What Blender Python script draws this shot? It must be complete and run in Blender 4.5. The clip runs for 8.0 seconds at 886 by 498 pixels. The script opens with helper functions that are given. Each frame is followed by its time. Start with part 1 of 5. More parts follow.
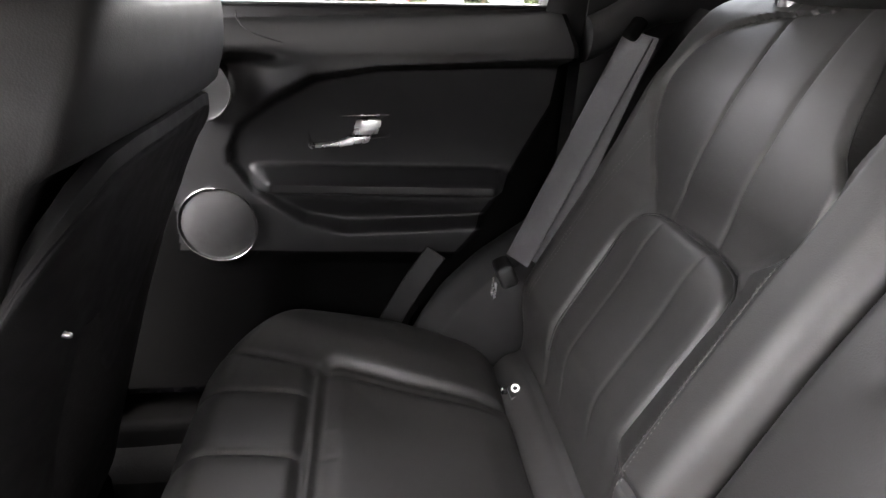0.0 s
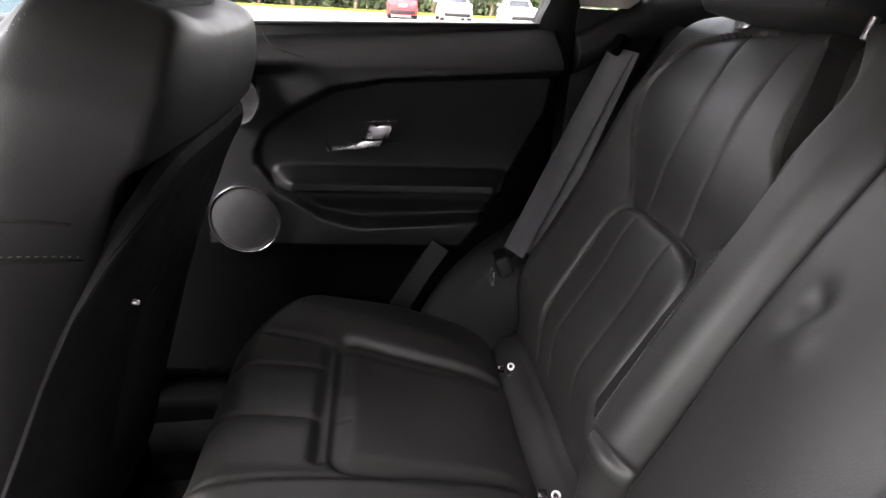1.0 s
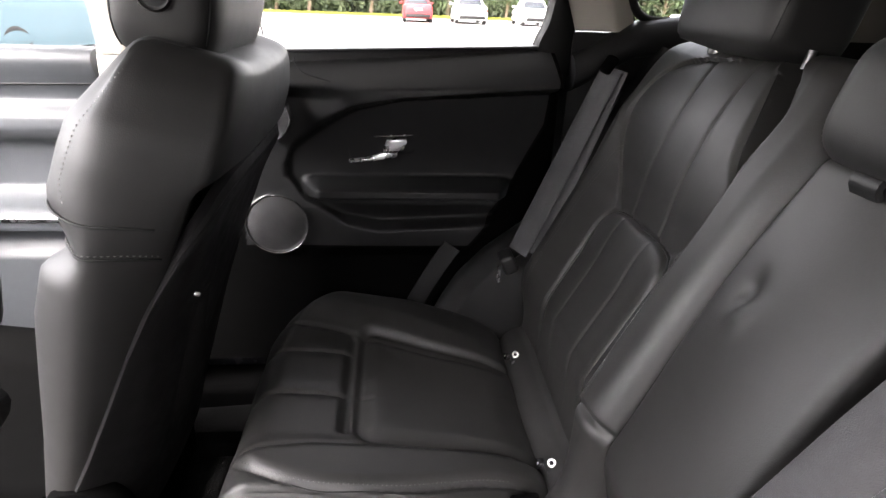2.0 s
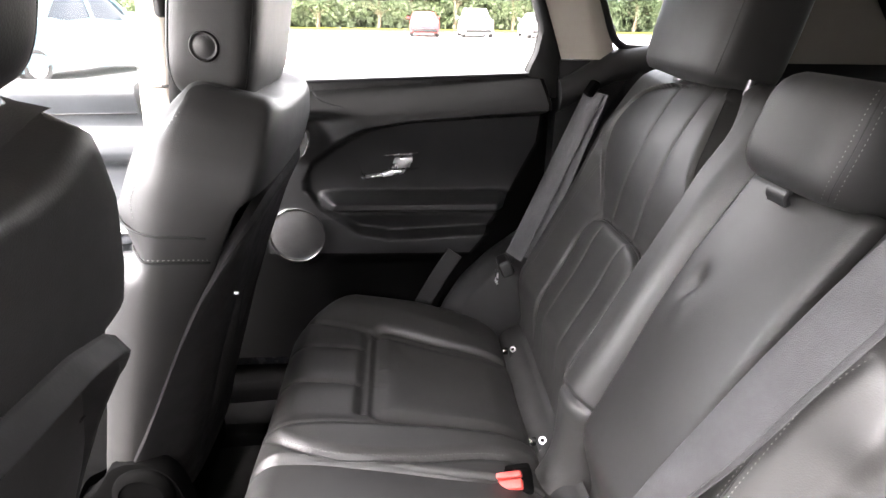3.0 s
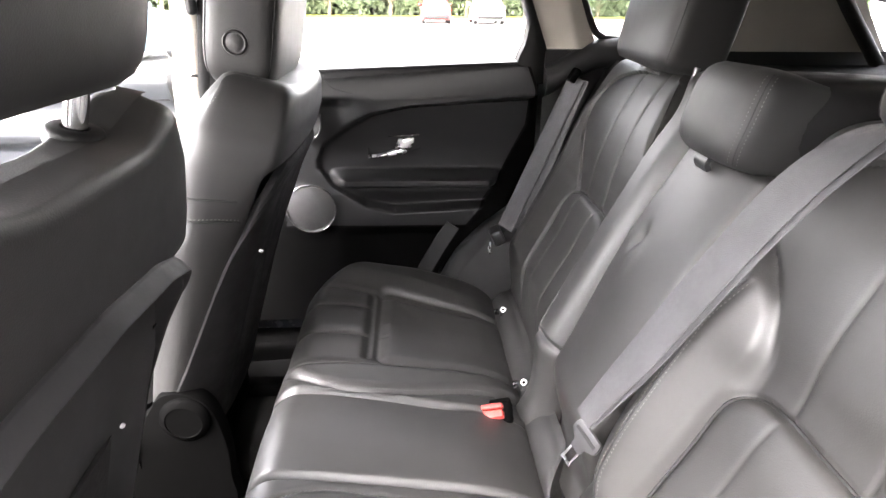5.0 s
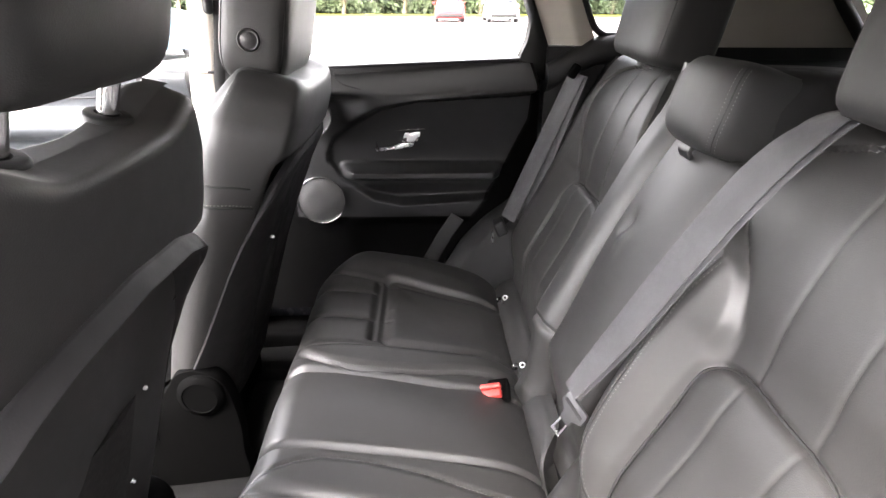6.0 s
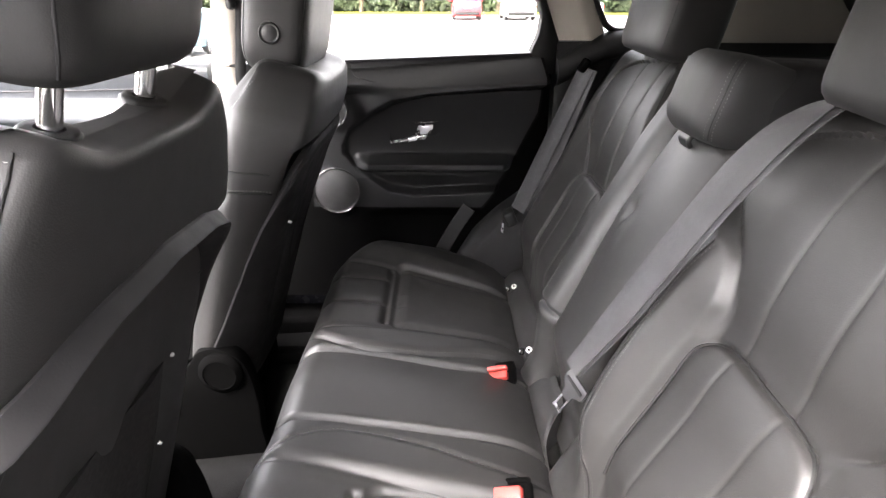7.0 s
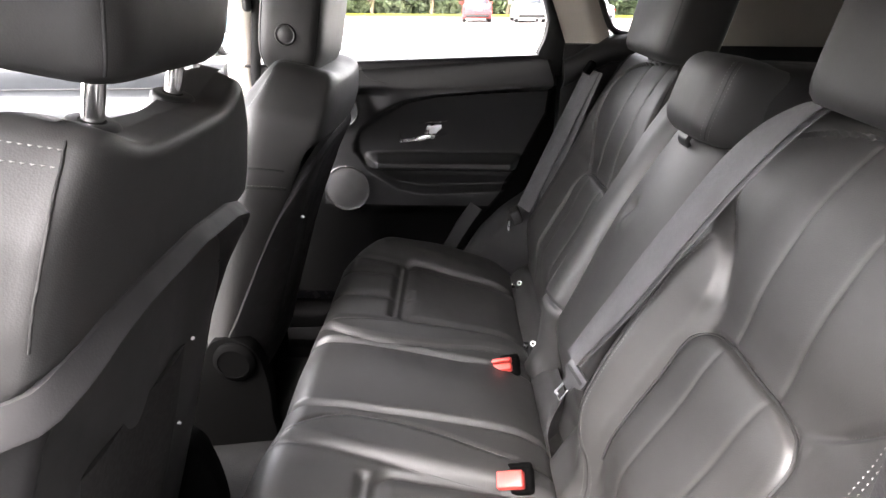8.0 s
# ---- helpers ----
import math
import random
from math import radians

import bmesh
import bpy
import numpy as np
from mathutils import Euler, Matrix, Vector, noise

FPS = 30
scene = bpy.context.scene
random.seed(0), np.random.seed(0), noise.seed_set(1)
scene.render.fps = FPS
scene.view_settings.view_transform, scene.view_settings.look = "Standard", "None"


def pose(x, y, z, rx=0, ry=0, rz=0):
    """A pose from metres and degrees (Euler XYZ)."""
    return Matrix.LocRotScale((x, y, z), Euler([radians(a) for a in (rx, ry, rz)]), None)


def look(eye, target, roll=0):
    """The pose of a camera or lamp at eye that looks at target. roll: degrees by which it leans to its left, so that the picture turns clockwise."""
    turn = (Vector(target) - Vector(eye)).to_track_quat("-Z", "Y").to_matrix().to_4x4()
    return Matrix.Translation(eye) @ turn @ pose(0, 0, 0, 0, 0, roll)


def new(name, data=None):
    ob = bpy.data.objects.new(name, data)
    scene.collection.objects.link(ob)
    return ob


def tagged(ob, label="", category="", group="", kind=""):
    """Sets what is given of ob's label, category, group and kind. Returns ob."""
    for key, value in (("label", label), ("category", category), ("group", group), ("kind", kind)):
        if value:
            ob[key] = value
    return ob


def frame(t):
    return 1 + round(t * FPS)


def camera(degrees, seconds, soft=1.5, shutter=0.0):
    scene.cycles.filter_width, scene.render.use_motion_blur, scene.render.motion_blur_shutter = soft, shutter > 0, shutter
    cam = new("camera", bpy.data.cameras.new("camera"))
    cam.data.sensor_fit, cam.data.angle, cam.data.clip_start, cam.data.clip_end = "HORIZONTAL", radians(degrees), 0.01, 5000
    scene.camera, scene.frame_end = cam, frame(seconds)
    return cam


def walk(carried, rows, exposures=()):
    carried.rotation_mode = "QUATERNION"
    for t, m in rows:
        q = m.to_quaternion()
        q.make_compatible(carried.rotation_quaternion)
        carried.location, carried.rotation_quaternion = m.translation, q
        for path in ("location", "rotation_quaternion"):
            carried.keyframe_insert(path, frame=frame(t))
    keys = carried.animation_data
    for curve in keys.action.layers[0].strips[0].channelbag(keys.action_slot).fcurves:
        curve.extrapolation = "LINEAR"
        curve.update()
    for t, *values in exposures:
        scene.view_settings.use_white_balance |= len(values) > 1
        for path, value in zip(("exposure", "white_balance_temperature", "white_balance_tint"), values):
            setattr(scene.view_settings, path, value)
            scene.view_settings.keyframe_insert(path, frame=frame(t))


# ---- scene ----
import functools

cam = camera(74.7, 8.0)
PATH = [
    (0, (-0.243, -0.239, 1.264), (0.025, 1.573, 0.461), 3.5),
    (0.5, (-0.245, -0.291, 1.268), (0.012, 1.52, 0.46), 3.4),
    (1, (-0.248, -0.345, 1.289), (-0.009, 1.476, 0.495), 3.3),
    (2.3, (-0.252, -0.495, 1.349), (-0.078, 1.336, 0.563), 2.0),
    (2.5, (-0.255, -0.522, 1.359), (-0.078, 1.315, 0.59), 1.8),
    (3, (-0.247, -0.583, 1.375), (-0.1, 1.264, 0.621), 1.0),
    (3.5, (-0.232, -0.638, 1.383), (-0.1, 1.21, 0.629), 0.5),
    (4, (-0.228, -0.677, 1.383), (-0.098, 1.163, 0.609), 0.4),
    (4.5, (-0.228, -0.71, 1.392), (-0.107, 1.124, 0.604), 0.5),
    (6, (-0.205, -0.803, 1.396), (-0.145, 1.03, 0.6), 0.2),
    (6.5, (-0.198, -0.827, 1.394), (-0.165, 1.003, 0.589), 0.1),
    (7, (-0.197, -0.852, 1.392), (-0.187, 0.98, 0.59), 0.2),
    (7.5, (-0.193, -0.865, 1.387), (-0.199, 0.968, 0.588), 0.3),
    (8, (-0.195, -0.892, 1.395), (-0.213, 0.943, 0.598), 0.4),
]
EXPOSURES = [(t, e, 6790, 16) for t, e in ((0.0, 5.65), (0.6, 5.2), (1.2, 4.8), (2.3, 5.22), (3.4, 6.3), (4.0, 6.35), (4.7, 6.4), (6.0, 6.0), (8.0, 5.6))]
walk(cam, [(t, look(eye, target, roll)) for t, eye, target, roll in PATH], EXPOSURES)

# ---- world and sun ----
world = bpy.data.worlds.new("sky")
scene.world = world
world.use_nodes = True
wn = world.node_tree
sky = wn.nodes.new("ShaderNodeTexSky")
sky.sky_type, sky.sun_disc = "NISHITA", False
sky.sun_elevation, sky.sun_rotation = radians(54), radians(217)
sky.dust_density = 3.0
cloud = wn.nodes.new("ShaderNodeHueSaturation")
cloud.inputs["Saturation"].default_value = 0.22
wn.links.new(sky.outputs[0], cloud.inputs["Color"])
wn.links.new(cloud.outputs[0], wn.nodes["Background"].inputs[0])
wn.nodes["Background"].inputs[1].default_value = 0.15
sun = new("sun", bpy.data.lights.new("sun", "SUN"))
sun.data.energy, sun.data.angle, sun.data.color = 0.58, radians(120), (1.0, 0.99, 0.97)
sun.matrix_world = look((-15, -20, 34), (0, 0, 0))


# ---- materials ----
def mat(name, color, rough=0.5, metal=0.0, vary=0.15, scale=6.0, grain=0.0, grain_scale=500.0, soft=0.0, soft_scale=14.0,
        spec=0.5, coat=0.0, voronoi=False, rough_vary=0.08, sheen=0.0):
    """Two scales of colour variation, uneven gloss, fine grain and soft creases in the relief."""
    m = bpy.data.materials.new(name)
    m.use_nodes = True
    n, l = m.node_tree.nodes, m.node_tree.links
    b = n["Principled BSDF"]
    b.inputs["Metallic"].default_value = metal
    b.inputs["Specular IOR Level"].default_value = spec
    b.inputs["Coat Weight"].default_value = coat
    b.inputs["Sheen Weight"].default_value = sheen
    co = n.new("ShaderNodeTexCoord")
    big = n.new("ShaderNodeTexNoise")
    big.inputs["Scale"].default_value, big.inputs["Detail"].default_value = scale, 6
    l.new(co.outputs["Object"], big.inputs["Vector"])
    ramp = n.new("ShaderNodeMapRange")
    ramp.inputs[1].default_value, ramp.inputs[2].default_value = 0.3, 0.7
    ramp.inputs[3].default_value, ramp.inputs[4].default_value = 1 - vary, 1 + vary
    l.new(big.outputs[0], ramp.inputs[0])
    mul = n.new("ShaderNodeMix")
    mul.data_type, mul.blend_type = "RGBA", "MULTIPLY"
    mul.inputs[0].default_value = 1.0
    mul.inputs[6].default_value = (*color, 1)
    l.new(ramp.outputs[0], mul.inputs[7])
    l.new(mul.outputs[2], b.inputs["Base Color"])
    rr = n.new("ShaderNodeMapRange")
    rr.inputs[1].default_value, rr.inputs[2].default_value = 0.3, 0.7
    rr.inputs[3].default_value, rr.inputs[4].default_value = max(0.02, rough - rough_vary), min(1, rough + rough_vary)
    small = n.new("ShaderNodeTexNoise")
    small.inputs["Scale"].default_value, small.inputs["Detail"].default_value = scale * 7, 4
    l.new(co.outputs["Object"], small.inputs["Vector"])
    l.new(small.outputs[0], rr.inputs[0])
    l.new(rr.outputs[0], b.inputs["Roughness"])
    last = None
    if soft:
        s = n.new("ShaderNodeTexNoise")
        s.inputs["Scale"].default_value, s.inputs["Detail"].default_value = soft_scale, 3
        l.new(co.outputs["Object"], s.inputs["Vector"])
        bp = n.new("ShaderNodeBump")
        bp.inputs["Strength"].default_value, bp.inputs["Distance"].default_value = 1.0, soft
        l.new(s.outputs[0], bp.inputs["Height"])
        last = bp
    if grain:
        g = n.new("ShaderNodeTexVoronoi" if voronoi else "ShaderNodeTexNoise")
        g.inputs["Scale"].default_value = grain_scale
        l.new(co.outputs["Object"], g.inputs["Vector"])
        bp = n.new("ShaderNodeBump")
        bp.inputs["Strength"].default_value, bp.inputs["Distance"].default_value = 0.6, grain
        l.new(g.outputs[0], bp.inputs["Height"])
        if last:
            l.new(last.outputs[0], bp.inputs["Normal"])
        last = bp
    if last:
        l.new(last.outputs[0], b.inputs["Normal"])
    return m


LEATHER = mat("black_leather", (0.0135, 0.0132, 0.0127), 0.50, spec=0.47, vary=0.12, grain=0.00012, grain_scale=620, voronoi=True, soft=0.0006, soft_scale=9, rough_vary=0.02)
LEATHER_SMOOTH = mat("black_leather_side", (0.0145, 0.0143, 0.0141), 0.54, spec=0.34, vary=0.12, grain=0.00013, grain_scale=700, voronoi=True, soft=0.0006, soft_scale=9, rough_vary=0.02)
VINYL = mat("black_soft_trim", (0.0085, 0.0085, 0.0088), 0.42, rough_vary=0.03, vary=0.12, grain=0.0003, grain_scale=520, spec=0.4)
TRIM_DARK = mat("charcoal_door_insert", (0.007, 0.007, 0.0073), 0.5, vary=0.15, grain=0.0003, grain_scale=600, spec=0.25)
# near-black for black trim, with the cabin's deep shade put into its colour
TRIM_SHADE = mat("near_black_trim_and_shade", (0.0008, 0.0008, 0.0008), 0.85, vary=0.2, grain=0.0004, grain_scale=500, spec=0.03)
PLASTIC = mat("black_hard_plastic", (0.006, 0.006, 0.0062), 0.55, vary=0.2, grain=0.0003, grain_scale=420, spec=0.35)
SHADE_WALL = mat("shade_wall_render", (0.07, 0.068, 0.065), 0.9, vary=0.25, scale=2.0, grain=0.004, grain_scale=90)
SHELL = mat("black_moulded_shell", (0.0105, 0.0103, 0.0106), 0.6, vary=0.15, grain=0.0002, grain_scale=500, spec=0.14)
DOOR_STRIP = mat("black_ribbed_strip", (0.0035, 0.0035, 0.0036), 0.6, vary=0.2, grain=0.0003, grain_scale=500, spec=0.2)
PIANO = mat("dark_glossy_plastic", (0.012, 0.012, 0.013), 0.25, vary=0.2)
CARPET = mat("dark_carpet", (0.0025, 0.0025, 0.0025), 0.95, vary=0.4, scale=30, grain=0.003, grain_scale=420, spec=0.1)
BEIGE = mat("pale_headliner_cloth", (0.50, 0.45, 0.39), 0.9, vary=0.05, grain=0.0008, grain_scale=700, spec=0.2)
PILLAR = mat("pale_pillar_plastic", (0.37, 0.345, 0.30), 0.6, vary=0.04, grain=0.0005, grain_scale=600)
WEB = mat("grey_seat_belt_webbing", (0.019, 0.0186, 0.0203), 0.55, vary=0.3, scale=22, grain=0.0008, grain_scale=900, sheen=0.1)
THREAD = mat("grey_thread", (0.16, 0.156, 0.150), 0.8, vary=0.1)
FABRIC = mat("brown_black_pocket_cloth", (0.006, 0.0055, 0.0053), 0.8, vary=0.2, scale=20, grain=0.0005, grain_scale=800, spec=0.3)
DARK_STEEL = mat("brushed_dark_steel", (0.16, 0.16, 0.165), 0.34, metal=1.0, vary=0.15)
STITCH_DARK = mat("dark_grey_thread", (0.12, 0.12, 0.12), 0.8, vary=0.1)
RING = mat("bright_polished_ring", (0.80, 0.80, 0.80), 0.16, metal=1.0, vary=0.05)
COATED = mat("black_coated_steel", (0.022, 0.022, 0.023), 0.4, vary=0.15, spec=0.5)
CHROME = mat("satin_chrome", (0.55, 0.55, 0.56), 0.28, metal=1.0, vary=0.05, rough_vary=0.06)
STEEL = mat("polished_steel", (0.75, 0.75, 0.75), 0.14, metal=1.0, vary=0.03, rough_vary=0.04)
GRILLE = mat("speaker_grille_mesh", (0.009, 0.0088, 0.0088), 0.6, vary=0.1, grain=0.001, grain_scale=1100, voronoi=True)
RED = mat("red_release_plastic", (0.36, 0.035, 0.028), 0.4, vary=0.08)
WHITE_MARK = mat("white_printed_plastic", (0.75, 0.75, 0.74), 0.5, vary=0.03)
# bluish grey puts the bright reflections on the front doors into the colour
DOOR_SHEEN = mat("reflection_grey_front_door_trim", (0.024, 0.027, 0.030), 0.5, vary=0.1, grain=0.0006, grain_scale=520)
RUBBER = mat("black_rubber_seal", (0.008, 0.008, 0.008), 0.65, vary=0.2, spec=0.25)
PAINT_CAR = mat("dark_body_paint", (0.03, 0.03, 0.035), 0.25, vary=0.05, coat=0.6)


def glass_mat(name, tint=(0.95, 0.97, 0.96)):
    m = bpy.data.materials.new(name)
    m.use_nodes = True
    n, l = m.node_tree.nodes, m.node_tree.links
    n.remove(n["Principled BSDF"])
    tr, gl, mix, lw = (n.new("ShaderNodeBsdfTransparent"), n.new("ShaderNodeBsdfGlossy"), n.new("ShaderNodeMixShader"), n.new("ShaderNodeFresnel"))
    tr.inputs[0].default_value = (*tint, 1)
    gl.inputs["Roughness"].default_value = 0.02
    lw.inputs[0].default_value = 1.35
    l.new(lw.outputs[0], mix.inputs[0])
    l.new(tr.outputs[0], mix.inputs[1])
    l.new(gl.outputs[0], mix.inputs[2])
    l.new(mix.outputs[0], n["Material Output"].inputs[0])
    return m


GLASS = glass_mat("green_tinted_window_glass", (0.69, 0.685, 0.675))
SMOKED = glass_mat("smoked_quarter_glass", (0.6, 0.61, 0.61))
TINTED = glass_mat("dark_privacy_glass", (0.22, 0.225, 0.225))
CAR_GLASS = mat("dark_car_glass", (0.02, 0.025, 0.03), 0.12, vary=0.05, spec=0.3)


# ---- mesh helpers ----
def thing(name, base, label, category, group="", kind=""):
    ob = new(name)
    ob.empty_display_size = 0.05
    ob.location = base
    return tagged(ob, label, category, group, kind)


def world_of(ob):
    return Matrix.Identity(4) if ob.parent else Matrix.Translation(ob.location)


def put(name, me, material, parent=None, label="", smooth=True):
    """Links a mesh, given in world coordinates, as a part of parent or as a thing."""
    if material:
        me.materials.append(material)
    if smooth:
        me.polygons.foreach_set("use_smooth", [True] * len(me.polygons))
    ob = new(name, me)
    if parent:
        ob.parent = parent
        ob.matrix_parent_inverse = world_of(parent).inverted()
    if label:
        ob["label"] = label
    return ob


def raw(verts, faces, name="m"):
    me = bpy.data.meshes.new(name)
    me.from_pydata([tuple(v) for v in verts], [], faces)
    me.update()
    return me


def fixed(me, angle=None):
    """Outward normals; edges sharper than the angle stay sharp."""
    bm = bmesh.new()
    bm.from_mesh(me)
    bmesh.ops.remove_doubles(bm, verts=bm.verts, dist=1e-5)
    bmesh.ops.recalc_face_normals(bm, faces=bm.faces)
    if angle:
        for e in bm.edges:
            if len(e.link_faces) == 2 and e.calc_face_angle(0) > radians(angle):
                e.smooth = False
    bm.to_mesh(me)
    bm.free()
    return me


def slab(front, back, nu, nv, us=(0, 1), vs=(0, 1)):
    """A closed body between two surfaces front(u, v) and back(u, v)."""
    U, V = np.linspace(*us, nu), np.linspace(*vs, nv)
    verts = [front(u, v) for u in U for v in V] + [back(u, v) for u in U for v in V]
    o = nu * nv
    faces = []
    for i in range(nu - 1):
        for j in range(nv - 1):
            a, b, c, d = i * nv + j, (i + 1) * nv + j, (i + 1) * nv + j + 1, i * nv + j + 1
            faces += [(a, b, c, d), (o + d, o + c, o + b, o + a)]
    for i in range(nu - 1):
        for j in (0, nv - 1):
            a, b = i * nv + j, (i + 1) * nv + j
            faces.append((b, a, o + a, o + b) if j == 0 else (a, b, o + b, o + a))
    for j in range(nv - 1):
        for i in (0, nu - 1):
            a, b = i * nv + j, i * nv + j + 1
            faces.append((a, b, o + b, o + a) if i == 0 else (b, a, o + a, o + b))
    return fixed(raw(verts, faces), 50)


def loft(rings, caps=True):
    n = len(rings[0])
    verts = [p for r in rings for p in r]
    faces = []
    for k in range(len(rings) - 1):
        for i in range(n):
            j = (i + 1) % n
            faces.append((k * n + i, k * n + j, (k + 1) * n + j, (k + 1) * n + i))
    if caps:
        faces += [tuple(range(n)), tuple(range((len(rings) - 1) * n, len(rings) * n))]
    return fixed(raw(verts, faces), 60)


def spline(points, n, closed=False):
    """n points of a smooth curve through the given points."""
    P = np.array(points, float)
    if closed:
        P = np.vstack([P[-1], P, P[0], P[1]])
    else:
        P = np.vstack([2 * P[0] - P[1], P, 2 * P[-1] - P[-2]])
    segs = len(P) - 3
    out = []
    for k in range(n):
        t = k / (n if closed else n - 1) * segs
        i = min(int(t), segs - 1)
        f = t - i
        a, b, c, d = P[i], P[i + 1], P[i + 2], P[i + 3]
        out.append(0.5 * (2 * b + (c - a) * f + (2 * a - 5 * b + 4 * c - d) * f * f + (3 * b - a - 3 * c + d) * f ** 3))
    return out


def tube(points, r, n=10):
    pts = [Vector(p) for p in points]
    rings, side = [], None
    for k, p in enumerate(pts):
        d = (pts[min(k + 1, len(pts) - 1)] - pts[max(k - 1, 0)]).normalized()
        side = (side or d.orthogonal()).copy()
        side = (side - d * side.dot(d)).normalized()
        up = d.cross(side)
        rr = r(k / (len(pts) - 1)) if callable(r) else r
        rings.append([p + side * rr * math.cos(a) + up * rr * math.sin(a) for a in np.linspace(0, 2 * math.pi, n, False)])
    return loft(rings)


def ribbon(points, normals, widths, thick=0.0016):
    """A strap: along points, lying flat against the normals."""
    pts = [Vector(p) for p in points]
    rings = []
    for k, p in enumerate(pts):
        d = (pts[min(k + 1, len(pts) - 1)] - pts[max(k - 1, 0)]).normalized()
        n = Vector(normals[k]) if not callable(normals) else Vector(normals(k / (len(pts) - 1)))
        s = d.cross(n).normalized()
        n = s.cross(d).normalized()
        w = (widths(k / (len(pts) - 1)) if callable(widths) else widths) / 2
        ring = []
        for a, b in ((-1, 0.3), (-0.94, 1), (0.94, 1), (1, 0.3), (1, -0.3), (0.94, -1), (-0.94, -1), (-1, -0.3)):
            ring.append(p + s * w * a + n * thick * b)
        rings.append(ring)
    return loft(rings)


def rbox(center, size, bevel=0.004, m=None, segs=3, taper=None):
    bm = bmesh.new()
    bmesh.ops.create_cube(bm, size=1)
    for v in bm.verts:
        v.co = Vector((v.co.x * size[0], v.co.y * size[1], v.co.z * size[2]))
        if taper and v.co.z > 0:
            v.co.x *= taper[0]
            v.co.y *= taper[1]
    if bevel:
        bmesh.ops.bevel(bm, geom=bm.edges[:], offset=bevel, segments=segs, affect="EDGES", profile=0.5)
    bm.transform(Matrix.Translation(center) @ (m or Matrix.Identity(4)))
    me = bpy.data.meshes.new("box")
    bm.to_mesh(me)
    bm.free()
    return fixed(me, 40)


def disc(center, axis, profile, n=40):
    """A turned body: profile of (radius, height along axis)."""
    a = Vector(axis).normalized()
    s = a.orthogonal().normalized()
    t = a.cross(s)
    c = Vector(center)
    return loft([[c + a * h + (s * math.cos(q) + t * math.sin(q)) * max(r, 1e-4) for q in np.linspace(0, 2 * math.pi, n, False)] for r, h in profile])


def merged(*meshes):
    bm = bmesh.new()
    for me in meshes:
        bm.from_mesh(me)
    out = bpy.data.meshes.new("joined")
    bm.to_mesh(out)
    bm.free()
    return out


def plate(outline, axis, lo, hi, bevel=0.0):
    """An outline of 2D points pulled along an axis (0 x, 1 y, 2 z) from lo to hi."""
    bm = bmesh.new()
    def at(p, h):
        q = list(p)
        q.insert(axis, h)
        return bm.verts.new(q)
    a, b = [at(p, lo) for p in outline], [at(p, hi) for p in outline]
    n = len(outline)
    bm.faces.new(a)
    bm.faces.new(b[::-1])
    for i in range(n):
        j = (i + 1) % n
        bm.faces.new((a[j], a[i], b[i], b[j]))
    bmesh.ops.recalc_face_normals(bm, faces=bm.faces)
    if bevel:
        bmesh.ops.bevel(bm, geom=[e for e in bm.edges if e.calc_face_angle(0) > 0.5], offset=bevel, segments=2, affect="EDGES", profile=0.5)
    me = bpy.data.meshes.new("plate")
    bm.to_mesh(me)
    bm.free()
    return fixed(me, 35)


def stitches(points, normals, length=0.0042, gap=0.0022, r=0.0007):
    """Short threads, one after another, along a line of points."""
    pts = [Vector(p) for p in points]
    dist = [0]
    for a, b in zip(pts, pts[1:]):
        dist.append(dist[-1] + (b - a).length)
    verts, faces = [], []
    def where(s):
        i = min(max(int(np.searchsorted(dist, s)) - 1, 0), len(pts) - 2)
        f = (s - dist[i]) / max(dist[i + 1] - dist[i], 1e-9)
        return pts[i].lerp(pts[i + 1], f), Vector(normals[i])
    s = 0
    while s + length < dist[-1]:
        (p, n), (q, _) = where(s), where(s + length)
        side = (q - p).cross(n).normalized() * r
        up = n.normalized() * r
        m = (p + q) / 2 + up * 0.9
        o = len(verts)
        verts += [p - up, m + side, m - side, q - up, m + up * 0.9]
        faces += [(o, o + 1, o + 4), (o, o + 4, o + 2), (o + 3, o + 4, o + 1), (o + 3, o + 2, o + 4)]
        s += length + gap
    return raw(verts, faces)


def sm(a, b, x):
    t = min(max((x - a) / (b - a), 0.0), 1.0)
    return t * t * (3 - 2 * t)


def lerp(a, b, t):
    return a + (b - a) * t


def ip(x, xs, ys):
    return float(np.interp(x, xs, ys))


@functools.lru_cache(None)
def slopes(xs, ys):
    """Slopes of a smooth curve through the points that never overshoots."""
    h = [b - a for a, b in zip(xs, xs[1:])]
    d = [(b - a) / q for a, b, q in zip(ys, ys[1:], h)]
    m = [d[0]] + [0.0 if a * b <= 0 else 2 * a * b / (a + b) for a, b in zip(d, d[1:])] + [d[-1]]
    return m


def curve(x, xs, ys):
    """Like ip, but smooth."""
    if x <= xs[0]:
        return ys[0]
    if x >= xs[-1]:
        return ys[-1]
    i = sum(q <= x for q in xs) - 1
    m = slopes(tuple(xs), tuple(ys))
    h = xs[i + 1] - xs[i]
    t = (x - xs[i]) / h
    return (1 + 2 * t) * (1 - t) ** 2 * ys[i] + t * (1 - t) ** 2 * h * m[i] + t * t * (3 - 2 * t) * ys[i + 1] + t * t * (t - 1) * h * m[i + 1]


def gauss(x, w):
    return math.exp(-(x / w) ** 2)


def edge_round(e, r):
    """How far a padded surface falls back at distance e from its border, with radius r."""
    if e >= r:
        return 0.0
    q = 1 - max(e, 0) / r
    return r * (1 - math.sqrt(max(0, 1 - q * q)))


